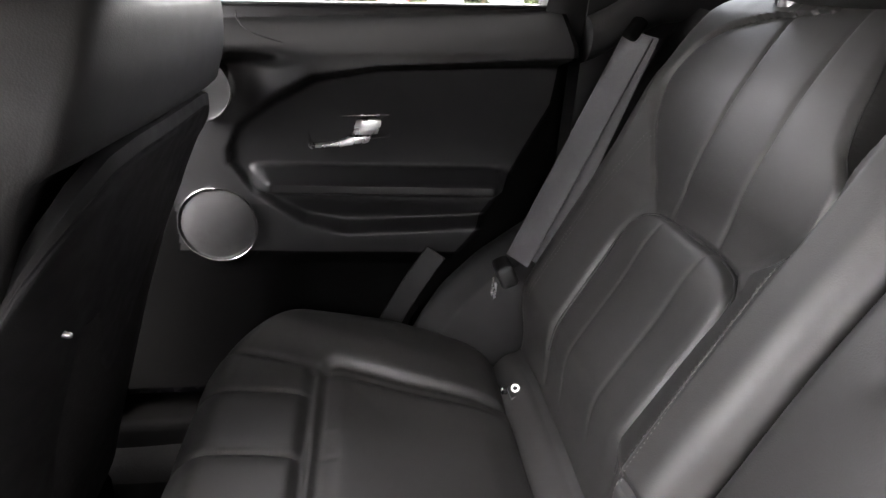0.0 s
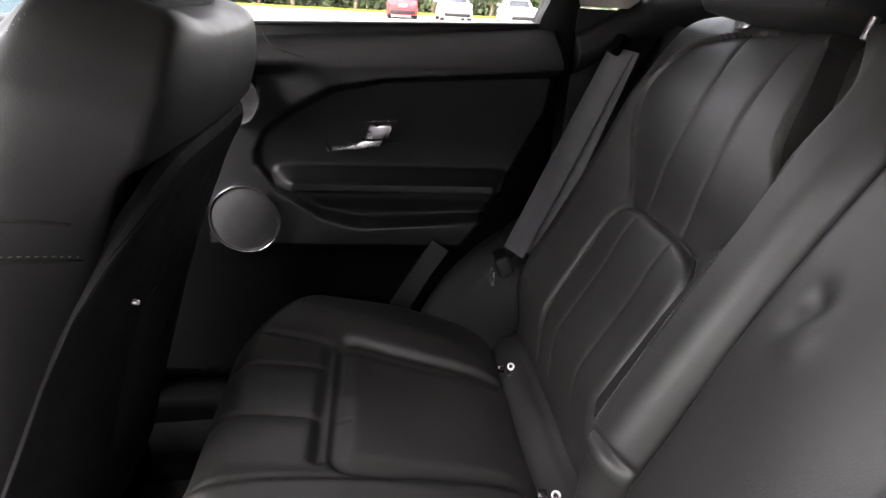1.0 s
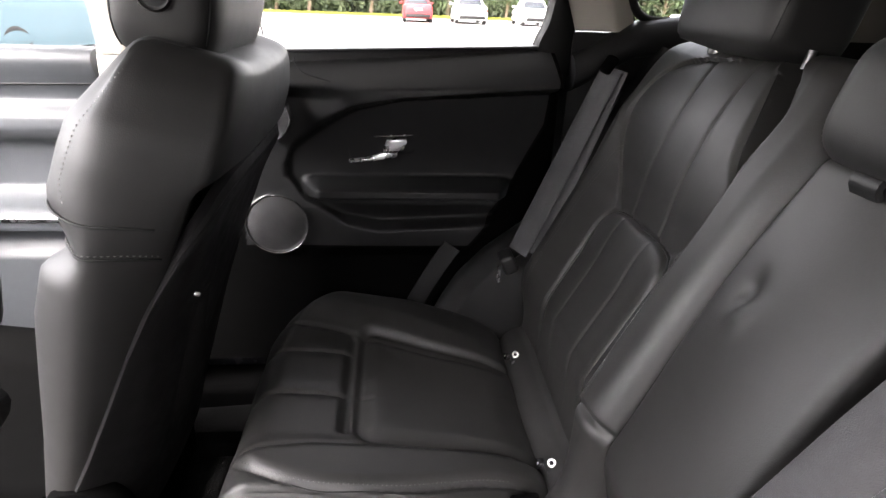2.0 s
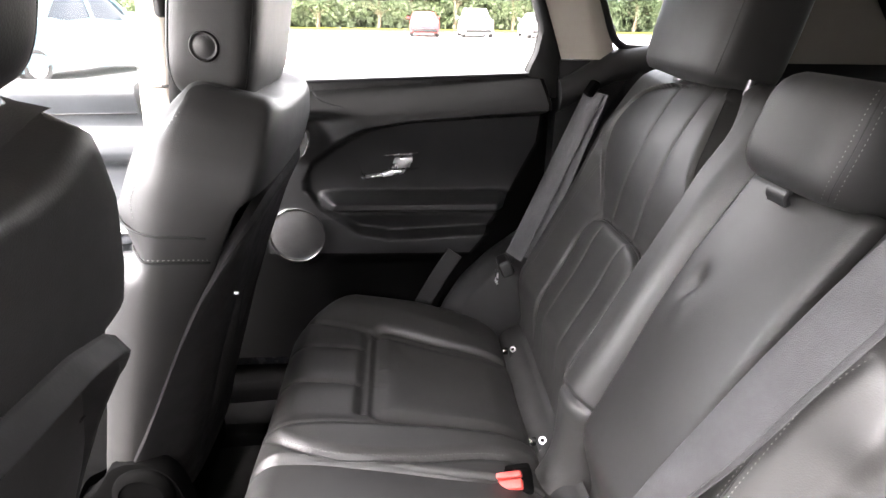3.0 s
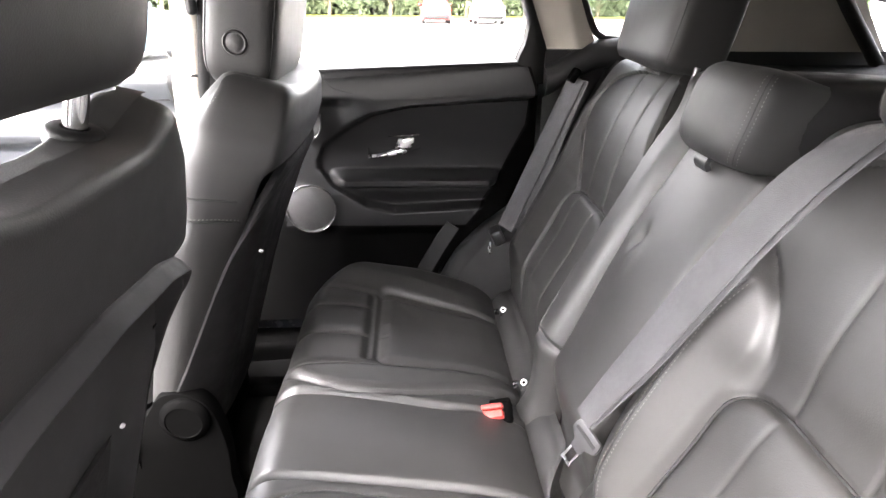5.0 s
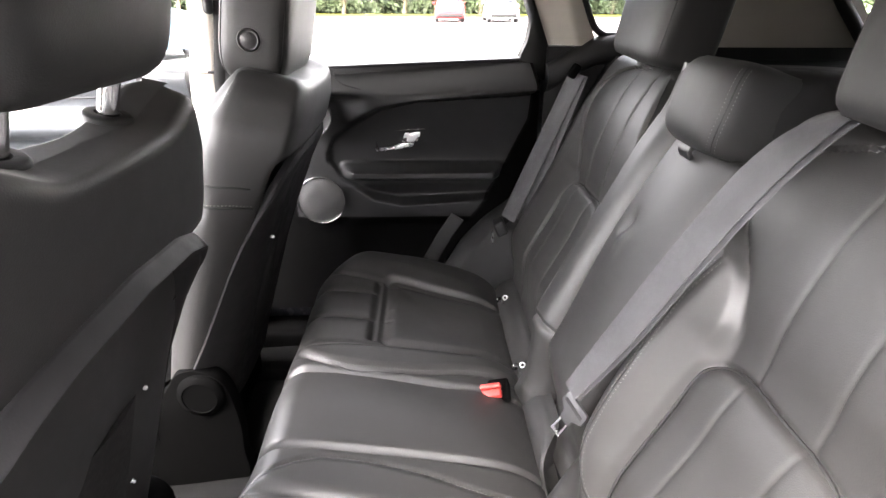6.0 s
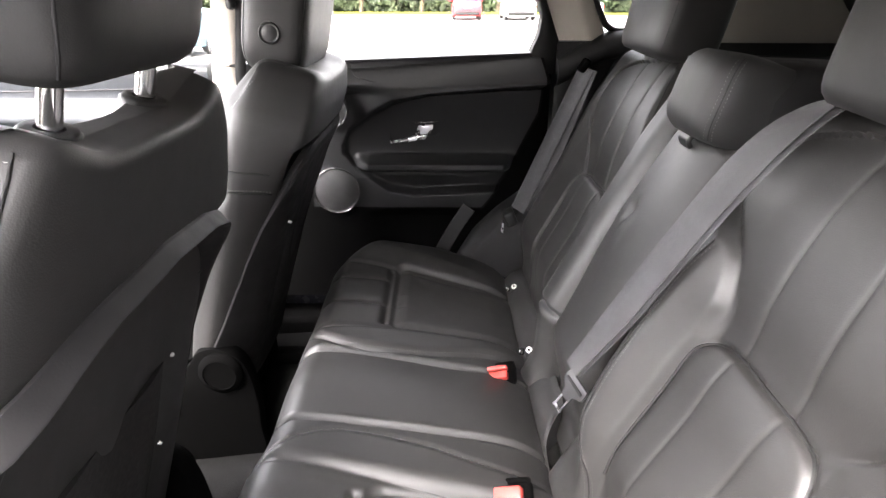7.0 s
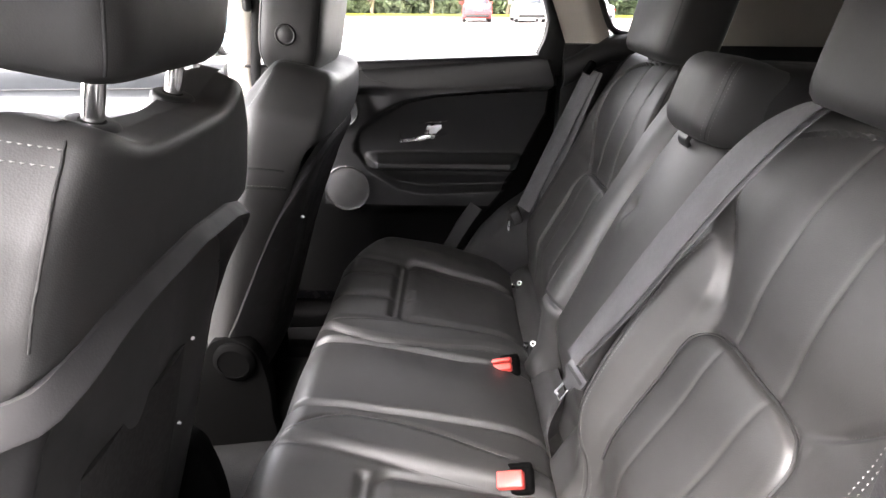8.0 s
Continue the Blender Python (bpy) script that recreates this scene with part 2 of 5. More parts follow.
# ---- ground and distance ----
GROUND = mat("pale_worn_asphalt", (0.32, 0.316, 0.308), 0.9, vary=0.12, scale=0.6, grain=0.01, grain_scale=60, spec=0.2)
GRASS = mat("mown_grass", (0.13, 0.135, 0.016), 0.9, vary=0.3, scale=1.2, grain=0.03, grain_scale=40, spec=0.1)
LINE_WHITE = mat("white_road_paint", (0.65, 0.65, 0.63), 0.8, vary=0.1)
LEAF = mat("dark_green_leaves", (0.055, 0.075, 0.035), 0.6, vary=0.45, scale=1.5, spec=0.3)
BARK = mat("brown_bark", (0.12, 0.09, 0.06), 0.9, vary=0.3, scale=8, grain=0.01, grain_scale=60)

g = put("ground", raw([(-400, -400, 0), (400, -400, 0), (400, 400, 0), (-400, 400, 0)], [(0, 1, 2, 3)]), GROUND, smooth=False)
tagged(g, "pale sun-bleached asphalt of a car park", "ground", kind="structure")
kerb = put("kerb", rbox((0, 41.6, 0.05), (160, 0.2, 0.16), 0.02), mat("concrete_kerb", (0.42, 0.41, 0.39), 0.9, vary=0.15, scale=3), smooth=False)
tagged(kerb, "long concrete kerb along the car park", "kerb", kind="structure")
gr = put("grass_verge", rbox((0, 45.2, 0.06), (160, 7.0, 0.16), 0.04), GRASS, smooth=False)
tagged(gr, "strip of mown yellow-green grass behind the parked cars", "grass", kind="stuff")


def bay_lines():
    parts = []
    for k in range(-6, 8):
        parts.append(rbox((1.4 - 1.55 + 3.1 * k, 36.6, 0.003), (0.1, 5.0, 0.006), 0))
    ob = put("parking_lines", merged(*parts), LINE_WHITE, smooth=False)
    tagged(ob, "faded white parking bay lines on asphalt", "road marking", kind="stuff")


bay_lines()


def tree(x, y, h, spread, seed):
    """Trunk with limbs and a ragged crown of many small leaves that hangs low."""
    rng = np.random.default_rng(seed)
    t = thing("tree", (x, y, 0.1), "leafy dark-green tree at the edge of the grass", "tree", "trees behind the car park")
    limbs = [tube(spline([(x, y, 0), (x + 0.1, y, h * 0.3), (x - 0.1, y + 0.1, h * 0.6), (x, y, h * 0.9)], 10), lambda f: 0.16 * (1 - 0.8 * f), 8)]
    tips = []
    for k in range(9):
        a, z0 = rng.uniform(0, 2 * math.pi), h * rng.uniform(0.15, 0.6)
        r = spread * rng.uniform(0.5, 0.95)
        end = (x + r * math.cos(a), y + r * math.sin(a) * 0.6, z0 + h * rng.uniform(0.0, 0.35))
        mid = ((x + end[0]) / 2, (y + end[1]) / 2, (z0 + end[2]) / 2 + 0.3)
        limbs.append(tube(spline([(x, y, z0), mid, end], 7), lambda f: 0.06 * (1 - 0.8 * f), 6))
        tips += [end, mid]
    put("trunk", merged(*limbs), BARK, t)
    verts, faces = [], []
    for c in tips + [(x, y, h * 0.9), (x, y, h * 0.6)]:
        for q in range(10):
            cc = np.array(c) + rng.normal(0, 1, 3) * (spread * 0.32, spread * 0.25, h * 0.14)
            cc[2] = max(cc[2], 0.35)
            for s in range(16):
                p = cc + rng.normal(0, 0.2, 3)
                d = rng.normal(0, 1, 3)
                d /= np.linalg.norm(d)
                e = np.cross(d, rng.normal(0, 1, 3))
                e /= np.linalg.norm(e)
                L, W = rng.uniform(0.14, 0.34), rng.uniform(0.03, 0.07)
                o = len(verts)
                verts += [p - d * L / 2, p + e * W, p + d * L / 2, p - e * W]
                faces.append((o, o + 1, o + 2, o + 3))
    put("crown", raw(verts, faces), LEAF, t, smooth=False)


for k in range(15):
    tree(-24 + 3.6 * k + 0.7 * math.sin(k * 2.3), 50.5 + 1.2 * math.cos(k * 1.7), 4.6 + 0.8 * math.sin(k * 1.1), 2.4, 20 + k)


def hedge():
    rng = np.random.default_rng(5)
    verts, faces = [], []
    for k in range(26000):
        p = np.array([rng.uniform(-34, 40), 53 + rng.normal(0, 0.5), 0])
        top = 3.4 + 0.7 * math.sin(p[0] * 0.9) + 0.4 * math.sin(p[0] * 2.3)
        p[2] = rng.uniform(0.05, top)
        d = rng.normal(0, 1, 3)
        d /= np.linalg.norm(d)
        e = np.cross(d, rng.normal(0, 1, 3))
        e /= np.linalg.norm(e)
        L, W = rng.uniform(0.4, 0.9), rng.uniform(0.14, 0.30)
        o = len(verts)
        verts += [p - d * L / 2, p + e * W, p + d * L / 2, p - e * W]
        faces.append((o, o + 1, o + 2, o + 3))
    ob = put("hedge", raw(verts, faces), LEAF, smooth=False)
    tagged(ob, "dense dark-green hedge along the far edge", "hedge", kind="stuff")


hedge()
TYRE = mat("tyre_rubber", (0.02, 0.02, 0.02), 0.8, vary=0.2)
RIM = mat("alloy_wheel", (0.55, 0.55, 0.56), 0.35, metal=1.0, vary=0.05)
LAMP_RED = mat("red_tail_lamp", (0.5, 0.02, 0.02), 0.25, vary=0.1)
LAMP_CLEAR = mat("clear_lamp", (0.7, 0.7, 0.7), 0.15, vary=0.05)


def parked_car(m, paint, label, length=4.5, width=1.8, height=1.45, cabin=(-0.35, 0.25, 0.95, 1.35), group="parked cars", deck=1.0):
    """Local x is the car's way forward; the rear is at minus x."""
    t = thing("parked_car", (0, 0, 0), label, "car", group)
    L, W, H = length / 2, width / 2, height
    lo, belt = 0.22, deck
    secs = []
    for f, half, z0, z1 in ((-L, 0.80, 0.42, 0.78), (-L + 0.03, 0.9, 0.34, 0.9), (-L + 0.14, 0.96, 0.26, belt - 0.02), (-L + 0.5, 1.0, lo, belt), (-0.3, 1.0, lo, belt), (L - 1.3, 1.0, lo, belt - 0.02),
                              (L - 0.5, 0.97, lo, belt - 0.14), (L - 0.12, 0.86, 0.26, belt - 0.24), (L, 0.7, 0.36, belt - 0.4)):
        w = W * half
        sec = spline([(-w, z0 + 0.05), (-w * 1.0, (z0 + z1) / 2), (-w * 0.93, z1 - 0.03), (-w * 0.6, z1 + 0.01), (w * 0.6, z1 + 0.01), (w * 0.93, z1 - 0.03), (w, (z0 + z1) / 2), (w, z0 + 0.05), (w * 0.8, z0), (-w * 0.8, z0)], 40, True)
        secs.append([(f, p[0], p[1]) for p in sec])
    put("body", loft(secs), paint, t)
    r0, r1, f1, f0 = cabin[0] - 0.55 - (L - 2.2), cabin[0] - 0.1 - (L - 2.2) * 0.6, cabin[1] + 0.25, cabin[2] + 0.1
    def cab(grow, z_lo, z_hi):
        rings = []
        for k in range(7):
            q = k / 6
            z = z_lo + (z_hi - z_lo) * q
            a, b = lerp(r0, r1, q ** 1.3), lerp(f0, f1, q ** 1.1)
            w = (W * lerp(0.90, 0.70, q)) * (1 if q < 0.9 else 0.94) + grow
            ring = spline([(a - grow, -w * 0.85), (a - grow, w * 0.85), ((a + b) / 2, w), (b + grow, w * 0.85), (b + grow, -w * 0.85), ((a + b) / 2, -w)], 36, True)
            rings.append([(p[0], p[1], z) for p in ring])
        return loft(rings)
    put("glasshouse", cab(0, belt - 0.04, H - 0.07), CAR_GLASS, t, "dark tinted windows")
    w = W * 0.70
    roof = [[(p[0], p[1], z) for p in spline([(r1 - o, -w * 0.86), (r1 - o, w * 0.86), ((r1 + f1) / 2, w + o), (f1 + o, w * 0.86), (f1 + o, -w * 0.86), ((r1 + f1) / 2, -w - o)], 36, True)] for o, z in ((0.03, H - 0.1), (0.02, H - 0.05), (-0.08, H - 0.012), (-0.3, H))]
    put("roof", loft(roof), paint, t)
    for s in (-1, 1):
        for pa, pb in (((r0, W * 0.87, belt - 0.03), (r1, W * 0.66, H - 0.06)), ((f0, W * 0.87, belt - 0.03), (f1, W * 0.66, H - 0.06)), (((r0 + f0) / 2, W * 0.9, belt - 0.03), ((r1 + f1) / 2, W * 0.71, H - 0.06))):
            put("pillar", tube([(pa[0], s * pa[1], pa[2]), (pb[0], s * pb[1], pb[2])], 0.045, 8), paint, t)
        for fx in (-L + 0.85, L - 0.85):
            wh = put("wheel", disc((fx, s * (W - 0.2), 0.32), (0, s, 0), [(0.18, 0), (0.30, 0.0), (0.325, 0.03), (0.325, 0.18), (0.30, 0.215), (0.22, 0.21), (0.2, 0.19)], 32), TYRE, t, "black tyre")
            put("rim", disc((fx, s * (W + 0.0), 0.32), (0, s, 0), [(0.205, -0.03), (0.215, 0.0), (0.19, 0.005), (0.07, -0.02), (0.05, 0.005), (0.0, 0.008)], 20), RIM, wh)
        put("tail_lamp", rbox((-L + 0.08, s * W * 0.78, 0.78), (0.12, 0.3, 0.16), 0.03), LAMP_RED, t, "red tail lamp")
        put("head_lamp", rbox((L - 0.2, s * W * 0.66, 0.66), (0.2, 0.36, 0.14), 0.04), LAMP_CLEAR, t, "clear head lamp")
        put("mirror", rbox((f0 - 0.25, s * (W + 0.08), belt + 0.06), (0.12, 0.2, 0.13), 0.04), paint, t)
    put("bumper", rbox((-L + 0.02, 0, 0.40), (0.14, width * 0.84, 0.2), 0.05), PLASTIC, t, "dark rear bumper")
    put("number_plate", rbox((-L - 0.02, 0, 0.74), (0.02, 0.42, 0.12), 0.004), WHITE_MARK, t, "pale plate without lettering")
    put("rear_window", rbox(((r0 + r1) / 2 - 0.015, 0, (belt + H) / 2 + 0.0), (0.02, width * 0.62, math.hypot(r1 - r0, H - belt) * 0.72), 0.008, Matrix.Rotation(math.atan2(r1 - r0, H - belt), 4, "Y")), CAR_GLASS, t)
    t.matrix_basis = m
    return t


P_RED = mat("red_car_paint", (0.30, 0.015, 0.02), 0.45, vary=0.04, coat=0.1)
P_WHITE = mat("white_car_paint", (0.72, 0.73, 0.74), 0.3, vary=0.03, coat=0.5)
P_SILVER = mat("silver_car_paint", (0.45, 0.46, 0.48), 0.3, vary=0.03, coat=0.5)
P_TEAL = mat("pale_blue_car_paint", (0.060, 0.105, 0.125), 0.5, vary=0.04, coat=0.05)
parked_car(pose(1.4, 38.4, 0, 0, 0, 90), P_RED, "small red saloon parked nose-in at the grass", 4.3, 1.75, 1.42)
parked_car(pose(4.6, 38.4, 0, 0, 0, 90), P_WHITE, "white sport utility car parked nose-in at the grass", 4.5, 1.85, 1.66, deck=1.05)
parked_car(pose(8.6, 38.4, 0, 0, 0, 90), P_WHITE, "white saloon parked nose-in at the grass", 4.6, 1.8, 1.45)
parked_car(pose(17.5, 33.0, 0, 0, 0, 20), P_WHITE, "white hatchback parked side-on in the car park", 4.5, 1.8, 1.5)
parked_car(pose(24.0, 40.0, 0, 0, 0, 0), P_SILVER, "silver estate car parked by the far trees", 4.6, 1.8, 1.5)
parked_car(pose(-7.3, 13.2, 0, 0, 0, 72), P_TEAL, "pale blue pickup with chrome wheels parked nearby", 5.2, 1.9, 1.75, deck=1.15)


# plain unseen walls added behind the camera to hold back near-side light
tagged(put("shade_wall_tall", rbox((4.10, -2.25, 1.8), (7.9, 0.22, 3.6), 0.02), SHADE_WALL), "unseen tall dark wall added to block light beside the car", "wall", kind="structure")
tagged(put("shade_wall_low", rbox((-1.12, -2.25, 0.875), (2.50, 0.20, 1.75), 0.02), SHADE_WALL), "unseen low dark wall added to block light beside the car", "wall", kind="structure")
# ---- car shell: floor, roof, pillars, doors' openings ----
def structure(name, me, material, label, category, smooth=True):
    return tagged(put(name, me, material, smooth=smooth), label, category, kind="structure")


def floor_z(x, y):
    return 0.42 + 0.10 * gauss(y, 0.13) + 0.02 * sm(-0.75, -0.5, x) + 0.006 * math.sin(9 * x + 4 * y)


structure("floor", slab(lambda u, v: (u, v, floor_z(u, v)), lambda u, v: (u, v, 0.34), 60, 50, (-1.75, 0.10), (-0.74, 0.74)), CARPET, "dark carpeted car floor with a low centre tunnel", "floor")
structure("floor_boot", slab(lambda u, v: (u, v, 0.60), lambda u, v: (u, v, 0.34), 4, 4, (0.101, 1.15), (-0.74, 0.74)), CARPET, "dark carpeted boot floor behind the rear seat", "floor")


def roof_z(x, y, inner=True):
    z = 1.60 - 0.10 * (y / 0.62) ** 4 - 0.07 * ((x + 0.1) / 0.9) ** 2 - (0.0 if inner else -0.035)
    return z


def roof_piece(name, lo, hi, edge, material, label, category):
    return structure(name, slab(lambda u, v: (u, v, roof_z(u, v) + lo), lambda u, v: (u, v, roof_z(u, v) + hi), 30, 30, (-0.97, 0.97), (-edge, edge)), material, label, category)


roof_piece("ceiling", 0.0, 0.03, 0.63, BEIGE, "pale cloth headliner of the car", "ceiling")
roof_piece("roof_skin", 0.045, 0.06, 0.70, PAINT_CAR, "dark painted car roof", "roof")


def wall_y(z):
    """The inner face of the side windows leans in above the belt line."""
    return 0.72 if z < 1.27 else 0.72 - 0.30 * (z - 1.27)


def pillar(name, corners, s, thick, material, label, proud=0.0, ridge=0.0):
    """A trim between (x, z) corners on the side wall, bowed towards the cabin."""
    (a0, z0), (b0, _), (b1, z1), (a1, _) = corners
    def front(u, v):
        z = lerp(z0, z1, v)
        x = lerp(lerp(a0, b0, u), lerp(a1, b1, u), v)
        bow = 0.012 * (1 - (2 * u - 1) ** 4) if not ridge else 0.022 * min(u / ridge, (1 - u) / (1 - ridge)) ** 0.9
        return (x, s * (wall_y(z) - proud - bow), z)
    def back(u, v):
        z = lerp(z0, z1, v)
        x = lerp(lerp(a0, b0, u), lerp(a1, b1, u), v)
        return (x, s * (wall_y(z) + thick), z)
    return structure(name, slab(front, back, 14, 16), material, label, "pillar")


for s, n in ((1, "far"), (-1, "near")):
    pillar("pillar_b_" + n, [(-0.790, 1.222), (-0.725, 1.222), (-0.665, 1.53), (-0.725, 1.53)], s, 0.06, PILLAR, "pale plastic upper centre pillar trim")
    pillar("pillar_b_lower_" + n, [(-0.797, 1.10), (-0.728, 1.10), (-0.7255, 1.219), (-0.7905, 1.219)], s, 0.06, PILLAR, "pale plastic lower centre pillar trim", 0.0)
    # the foot's near-black includes the shade low in the cabin
    pillar("pillar_b_foot_" + n, [(-0.80, 0.45), (-0.71, 0.45), (-0.73, 1.098), (-0.80, 1.098)], s, 0.06, TRIM_SHADE, "black foot of the centre pillar, darkened for shade", 0.0)
    pillar("pillar_c_" + n, [(0.098, 1.288), (0.222, 1.303), (0.12, 1.53), (-0.01, 1.53)], s, 0.05, PILLAR, "pale plastic rear pillar trim beside the quarter window", 0.01, 0.64)
    pillar("pillar_d_" + n, [(0.46, 1.285), (0.93, 1.285), (0.70, 1.53), (0.38, 1.53)], s, 0.05, PILLAR, "pale plastic tailgate pillar trim", 0.03)
    pillar("pillar_a_" + n, [(-1.62, 1.20), (-1.50, 1.20), (-0.98, 1.53), (-1.06, 1.53)], s, 0.05, PILLAR, "pale windscreen pillar trim")
    # roof rail above the doors
    structure("roof_rail_" + n, tube(spline([(-1.06, s * 0.655, 1.50), (-0.5, s * 0.66, 1.55), (0.2, s * 0.66, 1.55), (0.95, s * 0.64, 1.50)], 20), 0.05, 12), BEIGE, "pale roof rail trim above the side doors", "trim")
    # sill, its black deepened for shade, and lower side behind the doors
    structure("side_sill_" + n, rbox((-0.45, s * 0.755, 0.40), (2.4, 0.11, 0.16), 0.02), TRIM_SHADE, "black plastic door sill, darkened for shade", "trim")
    structure("quarter_panel_" + n, slab(lambda u, v: (u, s * (0.70 + 0.0 * v), v), lambda u, v: (u, s * 0.80, v), 14, 14, (0.10, 1.10), (0.42, 1.285)), VINYL, "black trimmed quarter panel beside the boot", "wall")
# lower wheel arch trim between far rear door and seat, blackened for shade
structure("wheel_arch_trim", slab(lambda u, v: (lerp(-0.20, 0.10, u) + 0.25 * (v - 0.45) * (1 - u), 0.756 - 0.004 * math.sin(math.pi * u), v), lambda u, v: (lerp(-0.20, 0.10, u) + 0.25 * (v - 0.45) * (1 - u), 0.795, v), 10, 16, (0, 1), (0.42, 1.235)), TRIM_SHADE, "black trim over the rear wheel arch, darkened for shade", "trim")
structure("wheel_arch_trim_near", slab(lambda u, v: (lerp(0.0, 0.10, u), -0.69, v), lambda u, v: (lerp(0.0, 0.10, u), -0.78, v), 6, 10, (0, 1), (0.42, 1.285)), VINYL, "black vinyl trim over the rear wheel arch", "trim")
structure("door_edge_strip", ribbon(spline([(-0.215, 0.705, 0.66), (-0.180, 0.702, 0.73), (-0.150, 0.702, 0.785), (-0.115, 0.708, 0.838)], 16), lambda f: Vector((-0.25, -0.95, 0.1)), 0.040, 0.004), DOOR_STRIP, "black vinyl strip along the door opening", "trim")
structure("dashboard", rbox((-1.62, 0, 0.85), (0.45, 1.44, 0.55), 0.08), VINYL, "black soft-touch dashboard", "dashboard")
structure("bulkhead", rbox((-1.80, 0, 0.80), (0.06, 1.5, 0.85), 0.01), CARPET, "dark footwell bulkhead under the windscreen", "wall")
structure("front_scuttle", rbox((-1.86, 0, 1.14), (0.3, 1.5, 0.1), 0.02), PLASTIC, "black scuttle panel below the windscreen", "trim")
structure("windscreen_header", rbox((-0.98, 0, 1.555), (0.14, 1.24, 0.05), 0.02), BEIGE, "pale header trim above the windscreen", "trim")
structure("tailgate", rbox((1.12, 0, 0.80), (0.08, 1.44, 0.90), 0.02), VINYL, "black inner trim of the closed tailgate", "door")
structure("tailgate_header", rbox((0.93, 0, 1.52), (0.12, 1.24, 0.06), 0.02), BEIGE, "pale trim above the rear window", "trim")
structure("side_wall_far", rbox((-0.35, 0.83, 0.75), (2.9, 0.04, 0.90), 0.01), PAINT_CAR, "dark painted outer door skins", "wall")
structure("side_wall_near", rbox((-1.28, -0.83, 0.78), (0.98, 0.04, 0.96), 0.01), PAINT_CAR, "dark painted outer skin of the driver's door", "wall")
structure("quarter_wall_near", rbox((0.60, -0.83, 0.78), (1.0, 0.04, 0.96), 0.01), PAINT_CAR, "dark painted outer quarter panel", "wall")


def pane(name, corners, s, label, glass=None):
    vs = [(x, s * (wall_y(z) + 0.025), z) for x, z in corners] + [(x, s * (wall_y(z) + 0.029), z) for x, z in corners]
    n = len(corners)
    faces = [tuple(range(n)), tuple(range(2 * n - 1, n - 1, -1))] + [(i, (i + 1) % n, n + (i + 1) % n, n + i) for i in range(n)]
    ob = structure(name, fixed(raw(vs, faces)), glass or GLASS, label, "window", smooth=False)
    ob.visible_shadow = False
    return ob


pane("window_1", [(-0.74, 1.22), (0.06, 1.25), (0.06, 1.54), (-0.72, 1.54)], 1, "clear wound-up glass of the rear door")
pane("window_2", [(-1.50, 1.20), (-0.80, 1.225), (-0.78, 1.54), (-1.02, 1.54)], 1, "clear wound-up glass of the front door")
pane("window_3", [(0.20, 1.30), (0.62, 1.30), (0.50, 1.5), (0.14, 1.5)], 1, "small quarter window behind the rear door", SMOKED)
pane("window_4", [(-1.50, 1.20), (-0.80, 1.225), (-0.78, 1.54), (-1.02, 1.54)], -1, "clear wound-up glass of the driver's door")
pane("window_5", [(0.20, 1.30), (0.62, 1.30), (0.50, 1.5), (0.14, 1.5)], -1, "small quarter window behind the open doorway", SMOKED)


def sill_z(x):
    return 1.2435 + 0.040 * (x + 0.2)


def rear_pane():
    vs = [(1.08, -0.68, 1.24), (1.08, 0.68, 1.24), (0.90, 0.62, 1.52), (0.90, -0.62, 1.52)]
    vs += [(x + 0.005, y, z) for x, y, z in vs]
    structure("window_6", fixed(raw(vs, [(0, 1, 2, 3), (7, 6, 5, 4), (0, 4, 5, 1), (1, 5, 6, 2), (2, 6, 7, 3), (3, 7, 4, 0)])), TINTED, "dark tinted tailgate window", "window", smooth=False)


rear_pane()


def seal(points, r, label):
    structure("window_seal", tube(points, r, 8), RUBBER, label, "trim")


def on_wall(x, z, off=0.0):
    return (x, wall_y(z) - off, z)


# dark frame round the rear door window and the quarter window
def surround(u, v, off):
    z = 1.205 + 0.317 * v
    x0 = ip(z, [1.205, 1.264, 1.296, 1.346, 1.394, 1.53], [0.034, 0.036, 0.050, 0.055, 0.036, -0.035])
    x1 = 0.102 - 0.455 * max(0.0, z - 1.288)
    return (lerp(x0, x1, u), wall_y(z) + off, z)


structure("door_window_surround", slab(lambda u, v: surround(u, v, -0.014 - 0.006 * math.sin(math.pi * u)), lambda u, v: surround(u, v, 0.04), 8, 24), RUBBER, "black frame between rear door window and pillar", "trim")
seal([on_wall(*p, 0.012) for p in spline([(0.115, 1.50), (0.17, 1.40), (0.200, 1.345), (0.225, 1.318), (0.27, 1.310), (0.45, 1.312), (0.62, 1.31)], 30)], 0.008, "black rubber seal round the quarter window")
seal([(x, 0.718, sill_z(x) - 0.001) for x in np.linspace(-0.74, 0.04, 12)], 0.003, "black rubber seal along the rear door glass")

seal(spline([(0.90, 0.662, 1.26), (0.835, 0.655, 1.33), (0.765, 0.640, 1.40), (0.67, 0.615, 1.50)], 16), 0.016, "black rubber seal of the tailgate")
# ---- far rear door ----
def insert_mask(x, z):
    top = ip(x, [-0.48, -0.462, -0.445, -0.388, -0.319, -0.224, -0.049, 0.06], [1.0, 1.02, 1.060, 1.103, 1.144, 1.167, 1.180, 1.185])
    bot = ip(x, [-0.48, -0.457, -0.427, -0.344, -0.273, -0.054, 0.06], [1.0, 0.985, 0.940, 0.889, 0.873, 0.885, 0.90])
    left = -0.468 + 0.3 * max(0, abs(z - 1.02) - 0.03)
    return min(sm(-0.006, 0.020, top - z), sm(-0.006, 0.014, z - bot), sm(-0.004, 0.020, x - left)), top, bot


